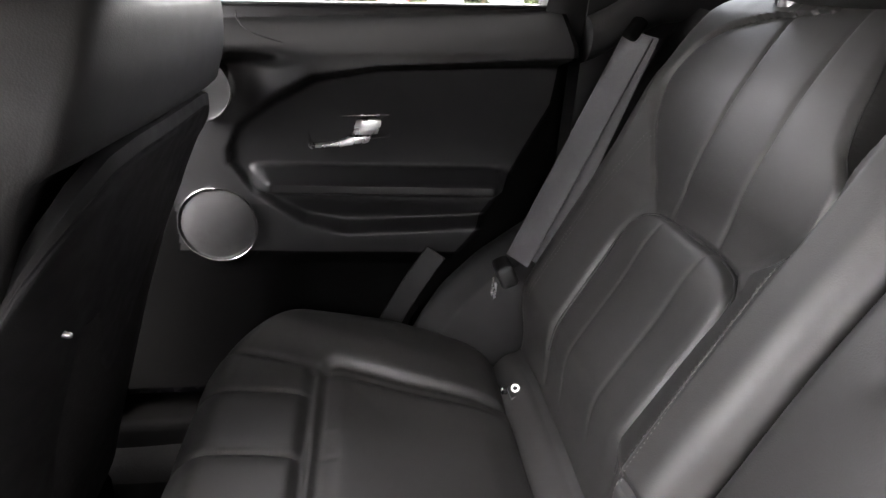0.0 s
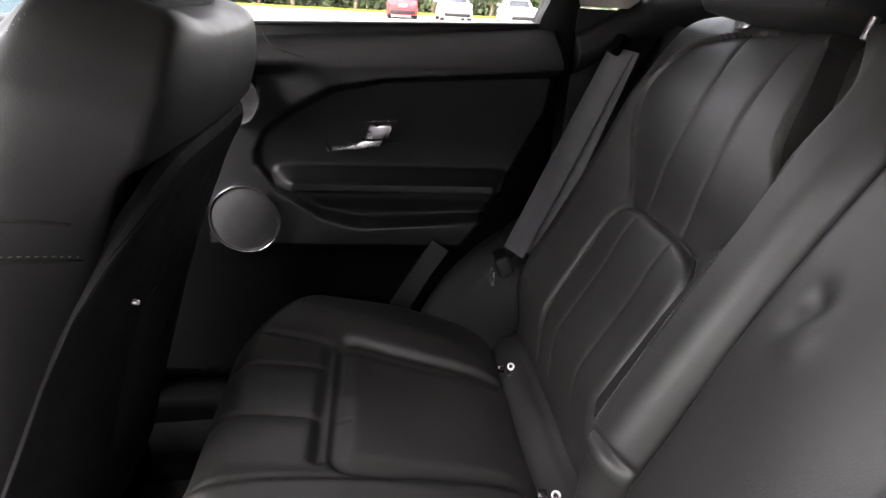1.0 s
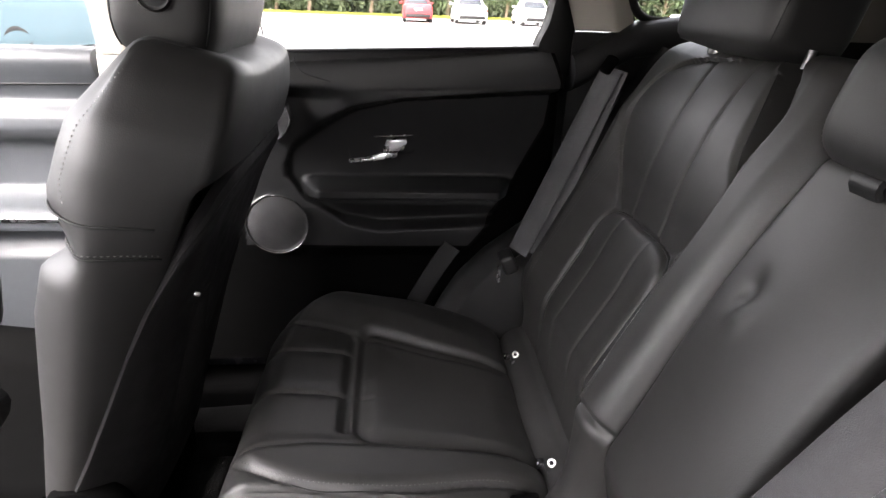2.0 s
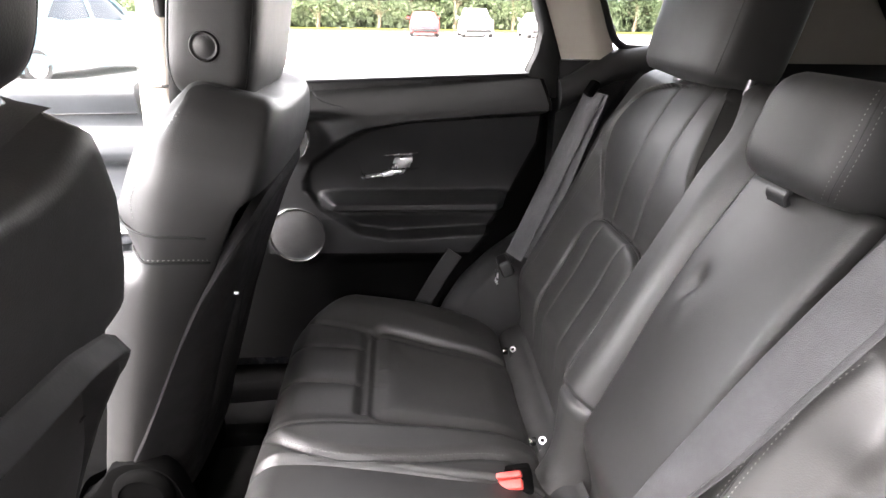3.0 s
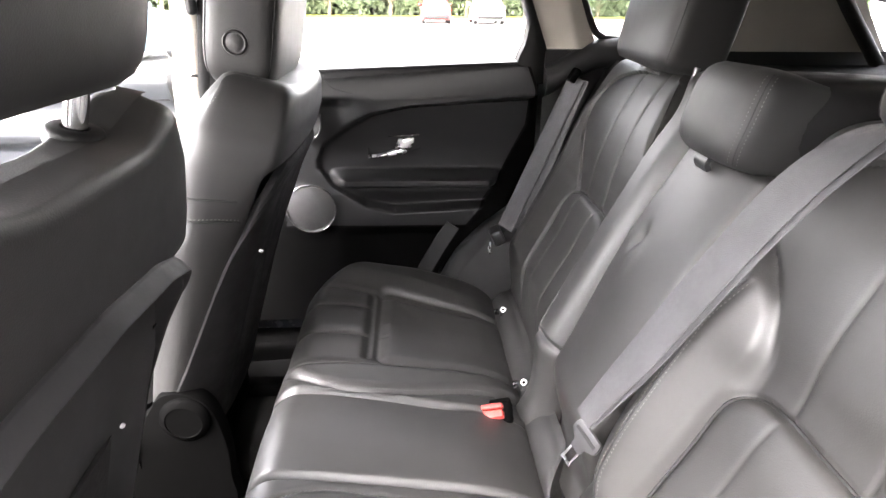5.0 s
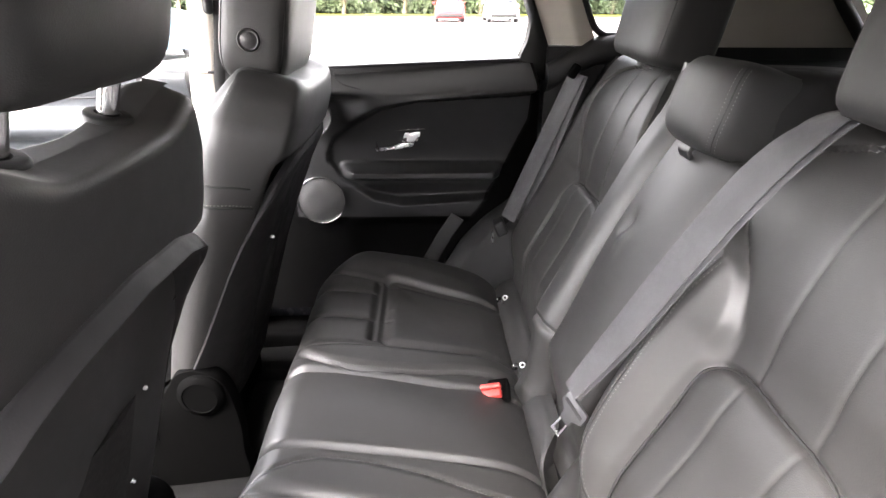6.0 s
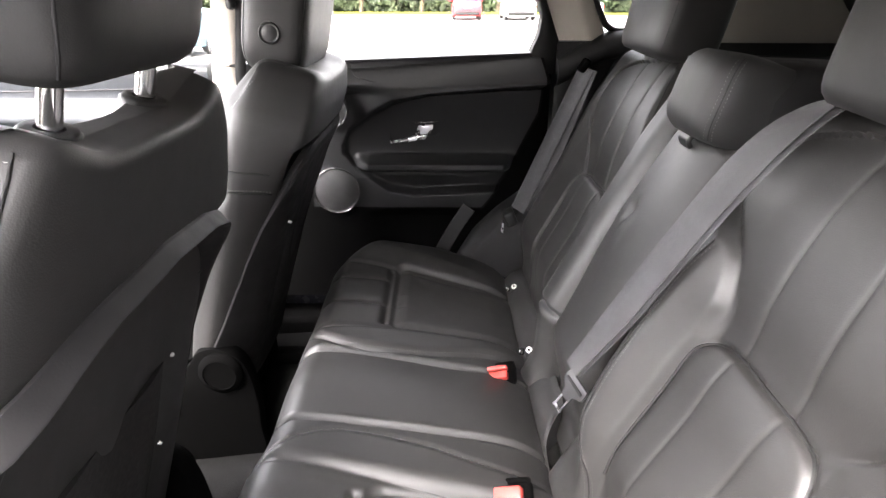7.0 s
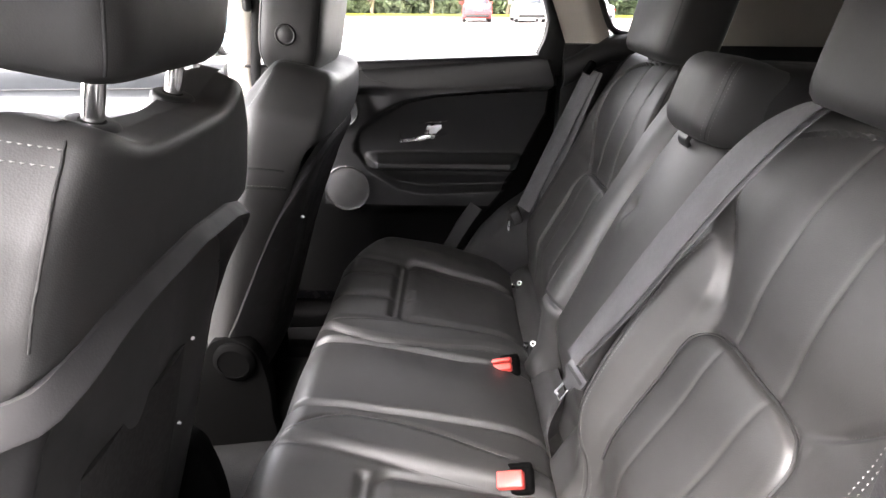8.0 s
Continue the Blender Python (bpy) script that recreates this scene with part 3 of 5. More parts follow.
def door_y(x, z):
    z = z + (1.258 - sill_z(x)) * sm(1.14, 1.22, z)
    y = curve(z, [0.5, 0.80, 0.835, 0.87, 0.93, 1.04, 1.07, 1.10, 1.13, 1.16, 1.19, 1.215, 1.235, 1.250, 1.258, 1.262], [0.740, 0.740, 0.716, 0.712, 0.716, 0.705, 0.690, 0.672, 0.658, 0.651, 0.654, 0.666, 0.681, 0.696, 0.706, 0.714])
    y = lerp(lerp(0.720, y, sm(-0.435, -0.30, x)), y, sm(1.15, 1.22, z))
    m, top, bot = insert_mask(x, z)
    inner = 0.734 - 0.014 * sm(1.0, 1.15, z)
    # armrest ledge and the pull pocket over it
    arm = sm(-0.44, -0.39, x) * sm(0.015, -0.03, x)
    inner -= 0.062 * arm * sm(0.935, 0.958, z) * sm(0.992, 0.970, z)
    inner += 0.012 * arm * sm(0.93, 0.89, z)
    y = lerp(y, inner, m)
    y -= 0.001 * gauss(m - 0.3, 0.3)
    return y


def door_x(u, z):
    return lerp(-0.712, ip(z, [0.55, 0.708, 0.818, 0.893, 0.994, 1.104, 1.20, 1.28], [-0.22, -0.141, -0.084, -0.029, 0.022, 0.072, 0.080, 0.058]), u)


def door_z(u, v):
    """The top of the panel follows the rising sill."""
    return v + (sill_z(door_x(u, v)) - 1.258) * sm(1.12, 1.25, v)


def far_door():
    d = thing("rear_door", (-0.35, 0.74, 0.55), "closed black rear car door with padded trim", "car door")
    dp = put("door_panel", slab(lambda u, v: (door_x(u, v), door_y(door_x(u, v), v), door_z(u, v)), lambda u, v: (door_x(u, v), 0.80, door_z(u, v)), 220, 260, (0, 1), (0.55, 1.262)), VINYL, d, "black soft-touch panel with darker sunken insert and shade-black edges")
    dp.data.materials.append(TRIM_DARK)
    dp.data.materials.append(TRIM_SHADE)
    # near-black paints the shade at the door's foot, front and rear edge
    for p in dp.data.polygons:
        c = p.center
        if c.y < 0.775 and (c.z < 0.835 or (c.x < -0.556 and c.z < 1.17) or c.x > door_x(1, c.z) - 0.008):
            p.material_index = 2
        elif c.y < 0.775 and (c.z < 0.92 or insert_mask(c.x, c.z)[0] > 0.5) and not (0.94 < c.z < 0.992 and c.y < 0.725):
            p.material_index = 1
    # speaker with a bright ring
    sp = put("speaker_grille", disc((-0.488, 0.724, 0.886), (0, -1, 0), [(0.064, -0.03), (0.064, 0.008), (0.058, 0.012), (0.03, 0.016), (0.0, 0.017)], 56), GRILLE, d, "round grey speaker grille")
    put("ring", disc((-0.488, 0.718, 0.886), (0, -1, 0), [(0.0635, -0.01), (0.0635, 0.007), (0.0648, 0.0085), (0.0662, 0.007), (0.0665, -0.01)], 64), RING, sp, "thin bright ring")
    tw = put("tweeter_grille", disc((-0.490, 0.704, 1.115), (0, -1, 0), [(0.044, -0.03), (0.044, 0.008), (0.02, 0.014), (0.0, 0.015)], 48), GRILLE, d, "small round tweeter grille")
    put("ring", disc((-0.490, 0.698, 1.115), (0, -1, 0), [(0.043, -0.01), (0.0435, 0.010), (0.047, 0.015), (0.051, 0.010), (0.052, -0.01)], 56), RING, tw, "bright ring")
    # release lever in a sunken cup
    put("handle_cup", slab(lambda u, v: (lerp(-0.335, -0.200, u), 0.7305 + 0.012 * sm(0, .15, u) * sm(1, .85, u) * sm(0, .2, v) * sm(1, .8, v), lerp(1.030, 1.082, v) + 0.02 * (u - 0.5)), lambda u, v: (lerp(-0.335, -0.200, u), 0.765, lerp(1.030, 1.082, v) + 0.02 * (u - 0.5)), 24, 14), TRIM_DARK, d, "dark cup behind the lever")
    bar = [(-0.335, 1.0255), (-0.331, 1.0195), (-0.285, 1.024), (-0.262, 1.028), (-0.238, 1.032), (-0.231, 1.0425), (-0.268, 1.040), (-0.277, 1.036), (-0.300, 1.029)]
    put("release_lever", plate(bar, 1, 0.716, 0.730, 0.002), CHROME, d, "satin chrome release lever")
    put("lever_grip", plate([(-0.265, 1.0435), (-0.222, 1.0465), (-0.214, 1.071), (-0.256, 1.069)], 1, 0.714, 0.732, 0.0025), CHROME, d, "satin chrome lever grip")
    put("cup_trim", plate([(-0.282, 1.0725), (-0.204, 1.0770), (-0.204, 1.0790), (-0.282, 1.0745)], 1, 0.722, 0.738, 0.001), CHROME, d, "thin chrome trim")
    put("window_strip", tube([(x, 0.709, sill_z(x) + 0.001) for x in (-0.74, -0.35, 0.045)], 0.003, 8), RUBBER, d, "black wiper strip")
    put("panel_joint", tube(spline([(x, door_y(x, z) - 0.0002, z) for x, z in ((-0.428, 1.226), (-0.424, 1.215), (-0.405, 1.200), (-0.36, 1.188))], 14), 0.0012, 6), RUBBER, d)
    return d


far_door()


def front_door(s, name_label):
    def prof(z):
        y = 0.745 - 0.022 * sm(1.13, 1.21, z) + edge_round(1.225 - z, 0.02)
        y -= 0.028 * sm(1.04, 1.08, z) * sm(1.13, 1.10, z)
        y += 0.03 * sm(1.06, 1.03, z) * sm(0.92, 0.95, z)
        y -= 0.055 * sm(0.86, 0.88, z) * sm(0.93, 0.91, z)
        y -= 0.02 * sm(0.84, 0.80, z)
        return y
    d = thing("front_door", (-1.15, s * 0.74, 0.5), name_label, "car door")
    put("door_panel", slab(lambda u, v: (u, s * prof(v), v), lambda u, v: (u, s * 0.80, v), 10, 120, (-1.60, -0.805), (0.5, 1.225)), DOOR_SHEEN, d, "padded door panel with a deep armrest, greyed for bright reflections")
    put("belt_line", tube([(-1.60, s * 0.728, 1.148), (-0.81, s * 0.731, 1.163)], 0.002, 6), RUBBER, d)
    put("trim_strip", rbox((-1.2, s * 0.688, 0.905), (0.78, 0.012, 0.012), 0.004), CHROME, d, "satin metal strip")
    return d


front_door(1, "closed front passenger door with armrest, reflections in its grey")
front_door(-1, "closed driver's door with armrest, reflections in its grey")


def open_door():
    """The near rear door, swung wide open on its front hinges."""
    d = thing("rear_door", (-0.74, -0.80, 0.45), "dark rear car door swung wide open", "car door")
    m = Matrix.Translation((-0.76, -0.82, 0)) @ Matrix.Rotation(radians(-72), 4, "Z")
    skin = plate([(0.0, 0.42), (0.72, 0.55), (0.82, 0.85), (0.86, 1.24), (0.0, 1.21)], 1, -0.07, 0.0, 0.012)
    skin.transform(m)
    put("door_panel", skin, VINYL, d, "black inner door trim")
    frame_tube = tube([(0.02, -0.035, 1.21), (0.06, 0.02, 1.52), (0.70, 0.03, 1.52), (0.84, -0.035, 1.24)], 0.022, 8)
    frame_tube.transform(m)
    put("window_frame", frame_tube, RUBBER, d, "black window frame")
    arm = rbox((0.42, 0.03, 0.93), (0.5, 0.06, 0.05), 0.02)
    arm.transform(m)
    put("armrest", arm, VINYL, d, "padded armrest")
    return d


open_door()
# ---- rear seat ----
SEAT_C = 0.357
RS, RN = Vector((0.438, 0, 0.899)), Vector((-0.899, 0, 0.438))
RO = Vector((-0.06, 0, 0.69))


def rear(y, v, d):
    """A place on the reclined rear backrest: across, up along it, out of it."""
    p = RO + RS * v + RN * d
    return Vector((p.x, y, p.z))


TOP_V = 0.685
ARCH_W, ARCH_V0, ARCH_R = 0.120, 0.300, 0.082
IN_U, OUT_U = -0.262, 0.280


def panel_w(v):
    """Half the width of the shield-shaped upper panel."""
    return curve(v, [0.375, 0.39, 0.41, 0.45, 0.49, 0.54, 0.59, 0.62, 0.635, 0.646, 0.652], [0.100, 0.110, 0.130, 0.166, 0.200, 0.219, 0.202, 0.168, 0.130, 0.080, 0.0])


def inner_w(v):
    """The free edge of the same panel on the side of the bench's middle."""
    return curve(v, [0.375, 0.39, 0.41, 0.45, 0.485, 0.53, 0.594, 0.644, 0.66], [0.100, 0.110, 0.130, 0.160, 0.158, 0.130, 0.108, 0.090, 0.085])


def steep_w(v):
    """The panel's edge beside the tall inner bolster of the wider part."""
    return curve(v, [0.375, 0.41, 0.43, 0.46, 0.49, 0.53, 0.59, 0.62, 0.635, 0.646, 0.652], [0.116, 0.114, 0.118, 0.132, 0.160, 0.198, 0.202, 0.168, 0.130, 0.080, 0.0])


def arch_e(a, v):
    """Distance inside the arched border of the lumbar pad."""
    f = ((a / ARCH_W) ** 4 + (max(0.0, v - ARCH_V0) / ARCH_R) ** 4) ** 0.25
    return (1 - f) * ARCH_W if v > ARCH_V0 else ARCH_W - a


def crest_u(v, steep=False):
    """The stitched ridge of the inner bolster."""
    if steep:
        return curve(v, [0.0, 0.10, 0.14, 0.20, 0.40, 0.45, 0.49], [0.120, 0.132, 0.156, 0.169, 0.176, 0.169, 0.162])
    return curve(v, [0.0, 0.20, 0.32, 0.42, 0.49], [0.195, 0.190, 0.179, 0.172, 0.165])


def back_d(u, v, gap=1.0):
    """Depth of the outer backrests' cushions; u from the seat's middle towards the door."""
    a = abs(u)
    free = gap > 0 and u < 0
    steep = gap == 0 and u < 0
    pw = inner_w(v) if free else steep_w(v) if steep else panel_w(v)
    # bolsters rise from the valley round pad and panel to their stitched crests
    valley_w = ARCH_W if v < 0.37 else lerp(ARCH_W, max(pw, 0.02), sm(0.37, 0.41, v))
    valley_d = curve(v, [0, 0.30, 0.40, 0.45, 0.50, 0.56, 0.62], [-0.026, -0.029, -0.036, -0.025, -0.016, -0.012, -0.010])
    crest_d = curve(v, [0, 0.25, 0.5, 0.62, 0.7], [0.006, 0.012, 0.014, 0.004, -0.004]) if free else curve(v, [0, 0.25, 0.44, 0.52, 0.58, 0.7], [0.002, 0.006, 0.006, -0.002, -0.010, -0.014]) - (0.016 * sm(0.55, 0.42, v) if u > 0 else 0.0)
    crest_a = max(0.190 if u < 0 else 0.228, valley_w + 0.022)
    if steep:
        crest_d = curve(v, [0, 0.12, 0.20, 0.25, 0.40, 0.46, 0.50, 0.56, 0.62, 0.7], [0.002, 0.010, 0.017, 0.020, 0.018, 0.012, 0.004, -0.004, -0.010, -0.014])
        valley_d = curve(v, [0, 0.30, 0.37, 0.45, 0.52, 0.62], [-0.027, -0.026, -0.024, -0.018, -0.012, -0.010])
        crest_a = max(crest_u(v, True), valley_w + 0.02)
    rise = (a - valley_w) / (crest_a - valley_w)
    d = lerp(valley_d, crest_d, min(max(rise, 0.0), 1.0)) - (0.6 * sm(0.53, 0.46, v) if steep else 0.05) * max(0.0, a - crest_a)
    if steep:
        d -= 0.005 * gauss(a - crest_a, 0.008) * sm(0.52, 0.46, v)
    # upper panel, which dives behind the lumbar pad
    mid = curve(v, [0.34, 0.38, 0.41, 0.45, 0.50, 0.56, 0.60, 0.65, 0.685], [-0.037, -0.037, -0.032, -0.020, -0.011, -0.006, -0.008, -0.015, -0.02])
    edge = mid - 0.005 * min(1.0, a / max(pw, 0.03)) ** 2
    d = lerp(d, edge, sm(-0.012, 0.012, pw - a) * sm(0.34, 0.375, v))
    if free:
        # open gap between the panel's free edge and the inner roll
        roll = curve(v, [0.47, 0.50, 0.536, 0.591, 0.643, 0.66], [0.165, 0.172, 0.181, 0.187, 0.168, 0.155])
        d -= gap * 0.040 * sm(pw, pw + 0.006, a) * sm(roll, roll - 0.010, a) * sm(0.475, 0.51, v)
    d -= (0.0035 if steep else 0.0055) * gauss(a - pw, 0.0055) * sm(0.38, 0.42, v) * sm(0.655, 0.645, v)
    # soft padded lumbar pad under an arch
    e = arch_e(a, v)
    pad = -0.034 + 0.004 * (1 - min(1.0, a / ARCH_W) ** 2) + 0.005 * gauss(v - 0.345, 0.04) + 0.004 * gauss(v - 0.20, 0.1)
    d = lerp(d, pad - 0.002 * (1 - sm(0.0, 0.018, e)), sm(-0.006, 0.004, e))
    d -= (0.006 if u < 0 else 0.0035) * gauss(e + 0.002, 0.005) * sm(0.05, 0.14, v)
    # seams, with the leather puffed between them
    su = curve(v, [0, 0.38, 0.56, 0.62, 0.66], [0.050, 0.050, 0.049, 0.056, 0.064]) if u > 0 else curve(v, [0, 0.38, 0.56, 0.66], [0.050, 0.050, 0.047, 0.040])
    flute = sm(0.668, 0.645, v) * (0.75 if e > 0 else 1.0)
    d -= (0.0022 * gauss(a - su, 0.0032) + 0.0012 * gauss(a - su, 0.012)) * flute
    # soft folds of used leather
    d += 0.0012 * noise.noise(Vector((u * 8, v * 4.5, 3))) + 0.0004 * noise.noise(Vector((u * 26, v * 14, 7)))
    if u < -0.15 and free:
        d -= 0.007 * gauss(v - 0.166 - 0.05 * (a - 0.2), 0.005) * sm(0.17, 0.21, a) - 0.004 * gauss(v - 0.150, 0.012) * sm(0.17, 0.21, a)
    if free:
        roll = sm(0.180, 0.202, a)
        d = lerp(d, lerp(-0.080, -0.034, roll), lerp(sm(0.172, 0.110, v) * sm(0.10, 0.17, a), 0.0, roll))
        d = lerp(d, lerp(-0.080, -0.034, roll), sm(0.175, 0.030, v))
    else:
        d = lerp(d, lerp(-0.080, -0.045, sm(0.10, 0.15, a)) if u < 0 else -0.080, sm(0.175, 0.030, v))
    d -= edge_round(min(u - IN_U, OUT_U - u), 0.045) + edge_round(TOP_V - v, 0.045)
    return d


def side_cut(v):
    """The backrest's upper outer corner is rounded off."""
    k = max(0.0, v - (TOP_V - 0.11)) / 0.11
    return 0.085 * (1 - math.sqrt(max(0.0, 1 - k * k)))


def outer_u(v):
    return curve(v, [0.1, 0.33, 0.43, 0.49], [0.215, 0.210, 0.196, 0.180])


def corner(u):
    return sm(0.0, OUT_U, u) if u > 0 else -0.8 * sm(0.0, IN_U, u)


rear_seat = thing("rear_seat", (-0.2, 0, 0.45), "black leather rear bench seat, split, with stitched bolsters", "car seat")


def rear_backrest(s):
    c = SEAT_C * s
    gap = 1.0 if s > 0 else 0.0
    b = put("backrest", slab(lambda q, v: rear(c + s * (q - side_cut(v) * corner(q)), v, back_d(q, v, gap)), lambda q, v: rear(c + s * (q - side_cut(v) * corner(q)), v, -0.13), 230, 260, (IN_U, OUT_U), (0.0, TOP_V)), LEATHER, rear_seat, "black leather backrest with arched lumbar pad and fluted upper panel")

    def on(u, v, lift=0.0004):
        return rear(c + s * (u - side_cut(v) * corner(u)), v, back_d(u, v, gap) + lift)

    for off in (-0.0045, 0.0045):
        pts = [on(-(crest_u(v, gap == 0) + off), v) for v in np.linspace(0.04, 0.472 if gap == 0 else 0.488, 120)]
        put("stitching", stitches(pts, [RN] * len(pts), 0.0038, 0.0022, 0.0006), THREAD, b, "pale double stitching")
    for off in (-0.004, 0.004):
        pts = [on(outer_u(v) + off - (0.0 if gap else 0.018), v) for v in np.linspace(0.12, 0.49, 100)]
        put("stitching", stitches(pts, [RN] * len(pts), 0.0036, 0.0022, 0.0006), THREAD, b, "pale double stitching")
    # dark tube for the soft shade in the sewn crease round the lumbar pad
    crease = [(ARCH_W, v) for v in np.linspace(0.12, ARCH_V0, 12)]
    for q in np.linspace(0, math.pi, 61)[1:-1]:
        crease.append((math.copysign(ARCH_W * abs(math.cos(q)) ** 0.5, math.cos(q)), ARCH_V0 + ARCH_R * math.sin(q) ** 0.5))
    crease += [(-ARCH_W, v) for v in np.linspace(ARCH_V0, 0.12, 12)]
    put("seam", tube([on(u * 1.012, v + 0.001, 0.0) for u, v in crease], 0.0022, 6), RUBBER, b, "sewn crease round the lumbar pad, its shade drawn as a dark line")
    # sewn seams: flutes of the upper panel and of the lumbar pad, borders of the panel
    for sg in (-1, 1):
        top_x = [0.050, 0.050, 0.049, 0.056, 0.064] if sg > 0 else [0.050, 0.050, 0.047, 0.043, 0.040]
        put("seam", tube([on(sg * ip(v, [0, 0.38, 0.56, 0.62, 0.66], top_x), v, -0.0006) for v in np.linspace(0.430, 0.652, 40)], 0.0010, 5), RUBBER, b)
        put("seam", tube([on(sg * 0.050, v, -0.0007) for v in np.linspace(0.22, 0.374, 30)], 0.0008, 5), RUBBER, b)
        edge_w = panel_w if sg > 0 else steep_w if gap == 0 else inner_w
        put("seam", tube([on(sg * edge_w(v), v, -0.0008) for v in np.linspace(0.45, 0.640, 50)], 0.0009, 5), RUBBER, b)
    put("seam", tube([on(-crest_u(v, gap == 0), v, -0.0002) for v in np.linspace(0.04, 0.472 if gap == 0 else 0.488, 60)], 0.0012, 5), RUBBER, b)
    # release button on the shoulder
    if s < 0:
        return b
    q = on(0.095, 0.670, 0.002)
    ax = RS * 0.9 + RN * 0.5
    put("release_button", disc(q, ax, [(0.014, -0.01), (0.014, 0.003), (0.011, 0.005), (0.0, 0.005)], 24), PIANO, b, "small round release button")
    put("button_ring", disc(q, ax, [(0.0145, -0.01), (0.0150, 0.003), (0.0168, 0.002), (0.017, -0.01)], 24), DARK_STEEL, b, "thin metal ring")
    return b


rear_backrest(1)
rear_backrest(-1)


def centre_d(y, v):
    d = -0.016 + 0.012 * (1 - (y / 0.1) ** 2)
    d += 0.018 * gauss(v - 0.42, 0.2)
    d -= 0.009 * gauss(math.hypot(y - 0.042, (v - 0.420) * 0.7), 0.014) - 0.005 * gauss(math.hypot(y - 0.026, (v - 0.395) * 0.7), 0.016)
    d += 0.0012 * noise.noise(Vector((y * 12, v * 7, 11)))
    d -= 0.080 * sm(0.165, 0.030, v)
    d -= edge_round(0.099 - abs(y + 0.003), 0.016) + edge_round(0.578 - v, 0.02)
    return d


put("centre_backrest", slab(lambda y, v: rear(y, v, centre_d(y, v)), lambda y, v: rear(y, v, -0.10), 60, 130, (-0.102, 0.096), (0.0, 0.578)), LEATHER, rear_seat, "folding centre armrest in black leather")
put("backrest_shell", slab(lambda y, v: rear(y, v, -0.100), lambda y, v: rear(y, v, -0.145), 12, 12, (-0.60, 0.60), (-0.05, 0.66)), CARPET, rear_seat, "dark carpeted back of the rear seat")
put("pull_strap", ribbon(spline([rear(0.000, 0.585, 0.004), rear(0.000, 0.572, 0.016), rear(0.000, 0.556, 0.020), rear(0.000, 0.548, 0.012)], 14), lambda f: RN, 0.034, 0.0035), VINYL, rear_seat, "black pull strap of the armrest")


def arch_y(x):
    """The stitched arch of the inner bolster of an outer seat."""
    return curve(x, [-0.475, -0.45, -0.42, -0.38, -0.34, -0.22, -0.13, -0.05], [0.185, 0.155, 0.134, 0.118, 0.113, 0.126, 0.148, 0.160])


def seam_y(x):
    return curve(x, [-0.475, -0.40, -0.27, -0.15, -0.05], [0.180, 0.192, 0.210, 0.220, 0.225])


def cushion_front(y):
    corner = curve(abs(y), [0.50, 0.54, 0.57, 0.60, 0.62, 0.64, 0.655], [0.0, 0.008, 0.022, 0.048, 0.075, 0.112, 0.16])
    return -0.480 - 0.020 * sm(-0.10, -0.24, y) + corner


def outer_crease(x):
    """Where the outer bolster of the cushion meets its pads."""
    return curve(x, [-0.48, -0.46, -0.32, -0.19, -0.06], [0.560, 0.545, 0.502, 0.474, 0.458])


def pad_e(x, a):
    """Distance inside the rounded border of a sunken seat pad."""
    r, dx, dy = 0.030, x + 0.304, min(a - 0.222, outer_crease(x) + 0.025 - a)
    p, q = r - dx, r - dy
    return r - math.hypot(p, q) if p > 0 and q > 0 else min(dx, dy)


FLUTES = (-0.037, 0.083)


def cushion_z(x, y):
    """Top of the bench cushion."""
    z = curve(x, [-0.50, -0.43, -0.38, -0.32, -0.20, -0.08, -0.03, 0.0, 0.05], [0.742, 0.755, 0.753, 0.744, 0.722, 0.698, 0.672, 0.640, 0.62])
    a = abs(y)
    u = a - SEAT_C
    if a > 0.10:
        oc = outer_crease(x)
        bump = curve(x, [-0.47, -0.42, -0.34, -0.24, -0.10, 0.0], [0.004, 0.014, 0.028, 0.030, 0.014, 0.0])
        z += bump * sm(oc - 0.006, oc + 0.085, a) - 0.004 * gauss(a - oc, 0.007) * sm(0.0, -0.1, x)
        z += 0.006 * sm(-0.13, -0.17, u) * sm(0.0, -0.2, x)
        # sunken pad with a puffed front edge
        e = pad_e(x, a)
        z += (-0.010 + 0.008 * sm(0.0, 0.034, e) - 0.004 * sm(0.03, 0.10, e)) * sm(-0.006, 0.008, e) * sm(0.02, -0.06, x)
        z -= 0.0045 * gauss(e, 0.007) * sm(0.02, -0.06, x)
        # three flutes before the pad
        fl = sm(-0.316, -0.330, x) * sm(0.224, 0.232, a) * sm(oc + 0.002, oc - 0.006, a)
        z -= 0.010 * gauss(x + 0.318, 0.009) * sm(0.226, 0.240, a) * sm(oc, oc - 0.014, a)
        for q in FLUTES:
            z -= (0.0040 * gauss(u - q, 0.0035) + 0.0035 * gauss(u - q, 0.016)) * fl
        z += 0.0015 * gauss(u - 0.015, 0.006) * gauss(x + 0.285, 0.018) - 0.0028 * gauss(u + 0.035, 0.004) * gauss(x + 0.290, 0.014)
        ya, yb = arch_y(x), seam_y(x)
        z += 0.010 * sm(-0.004, 0.022, a - ya) * sm(-0.004, 0.022, yb - a)
        z -= 0.004 * gauss(a - ya, 0.0045) + 0.003 * gauss(a - yb, 0.0045)
    else:
        z += 0.012 * (1 - (y / 0.1) ** 2) * sm(0.0, -0.15, x)
    for q in (0.108, -0.088):
        z -= 0.010 * gauss(y - q, 0.0048) - 0.002 * gauss(y - q, 0.03)
    z += 0.0030 * noise.noise(Vector((x * 6, y * 6, 1))) + 0.0006 * noise.noise(Vector((x * 22, y * 22, 2)))
    return z


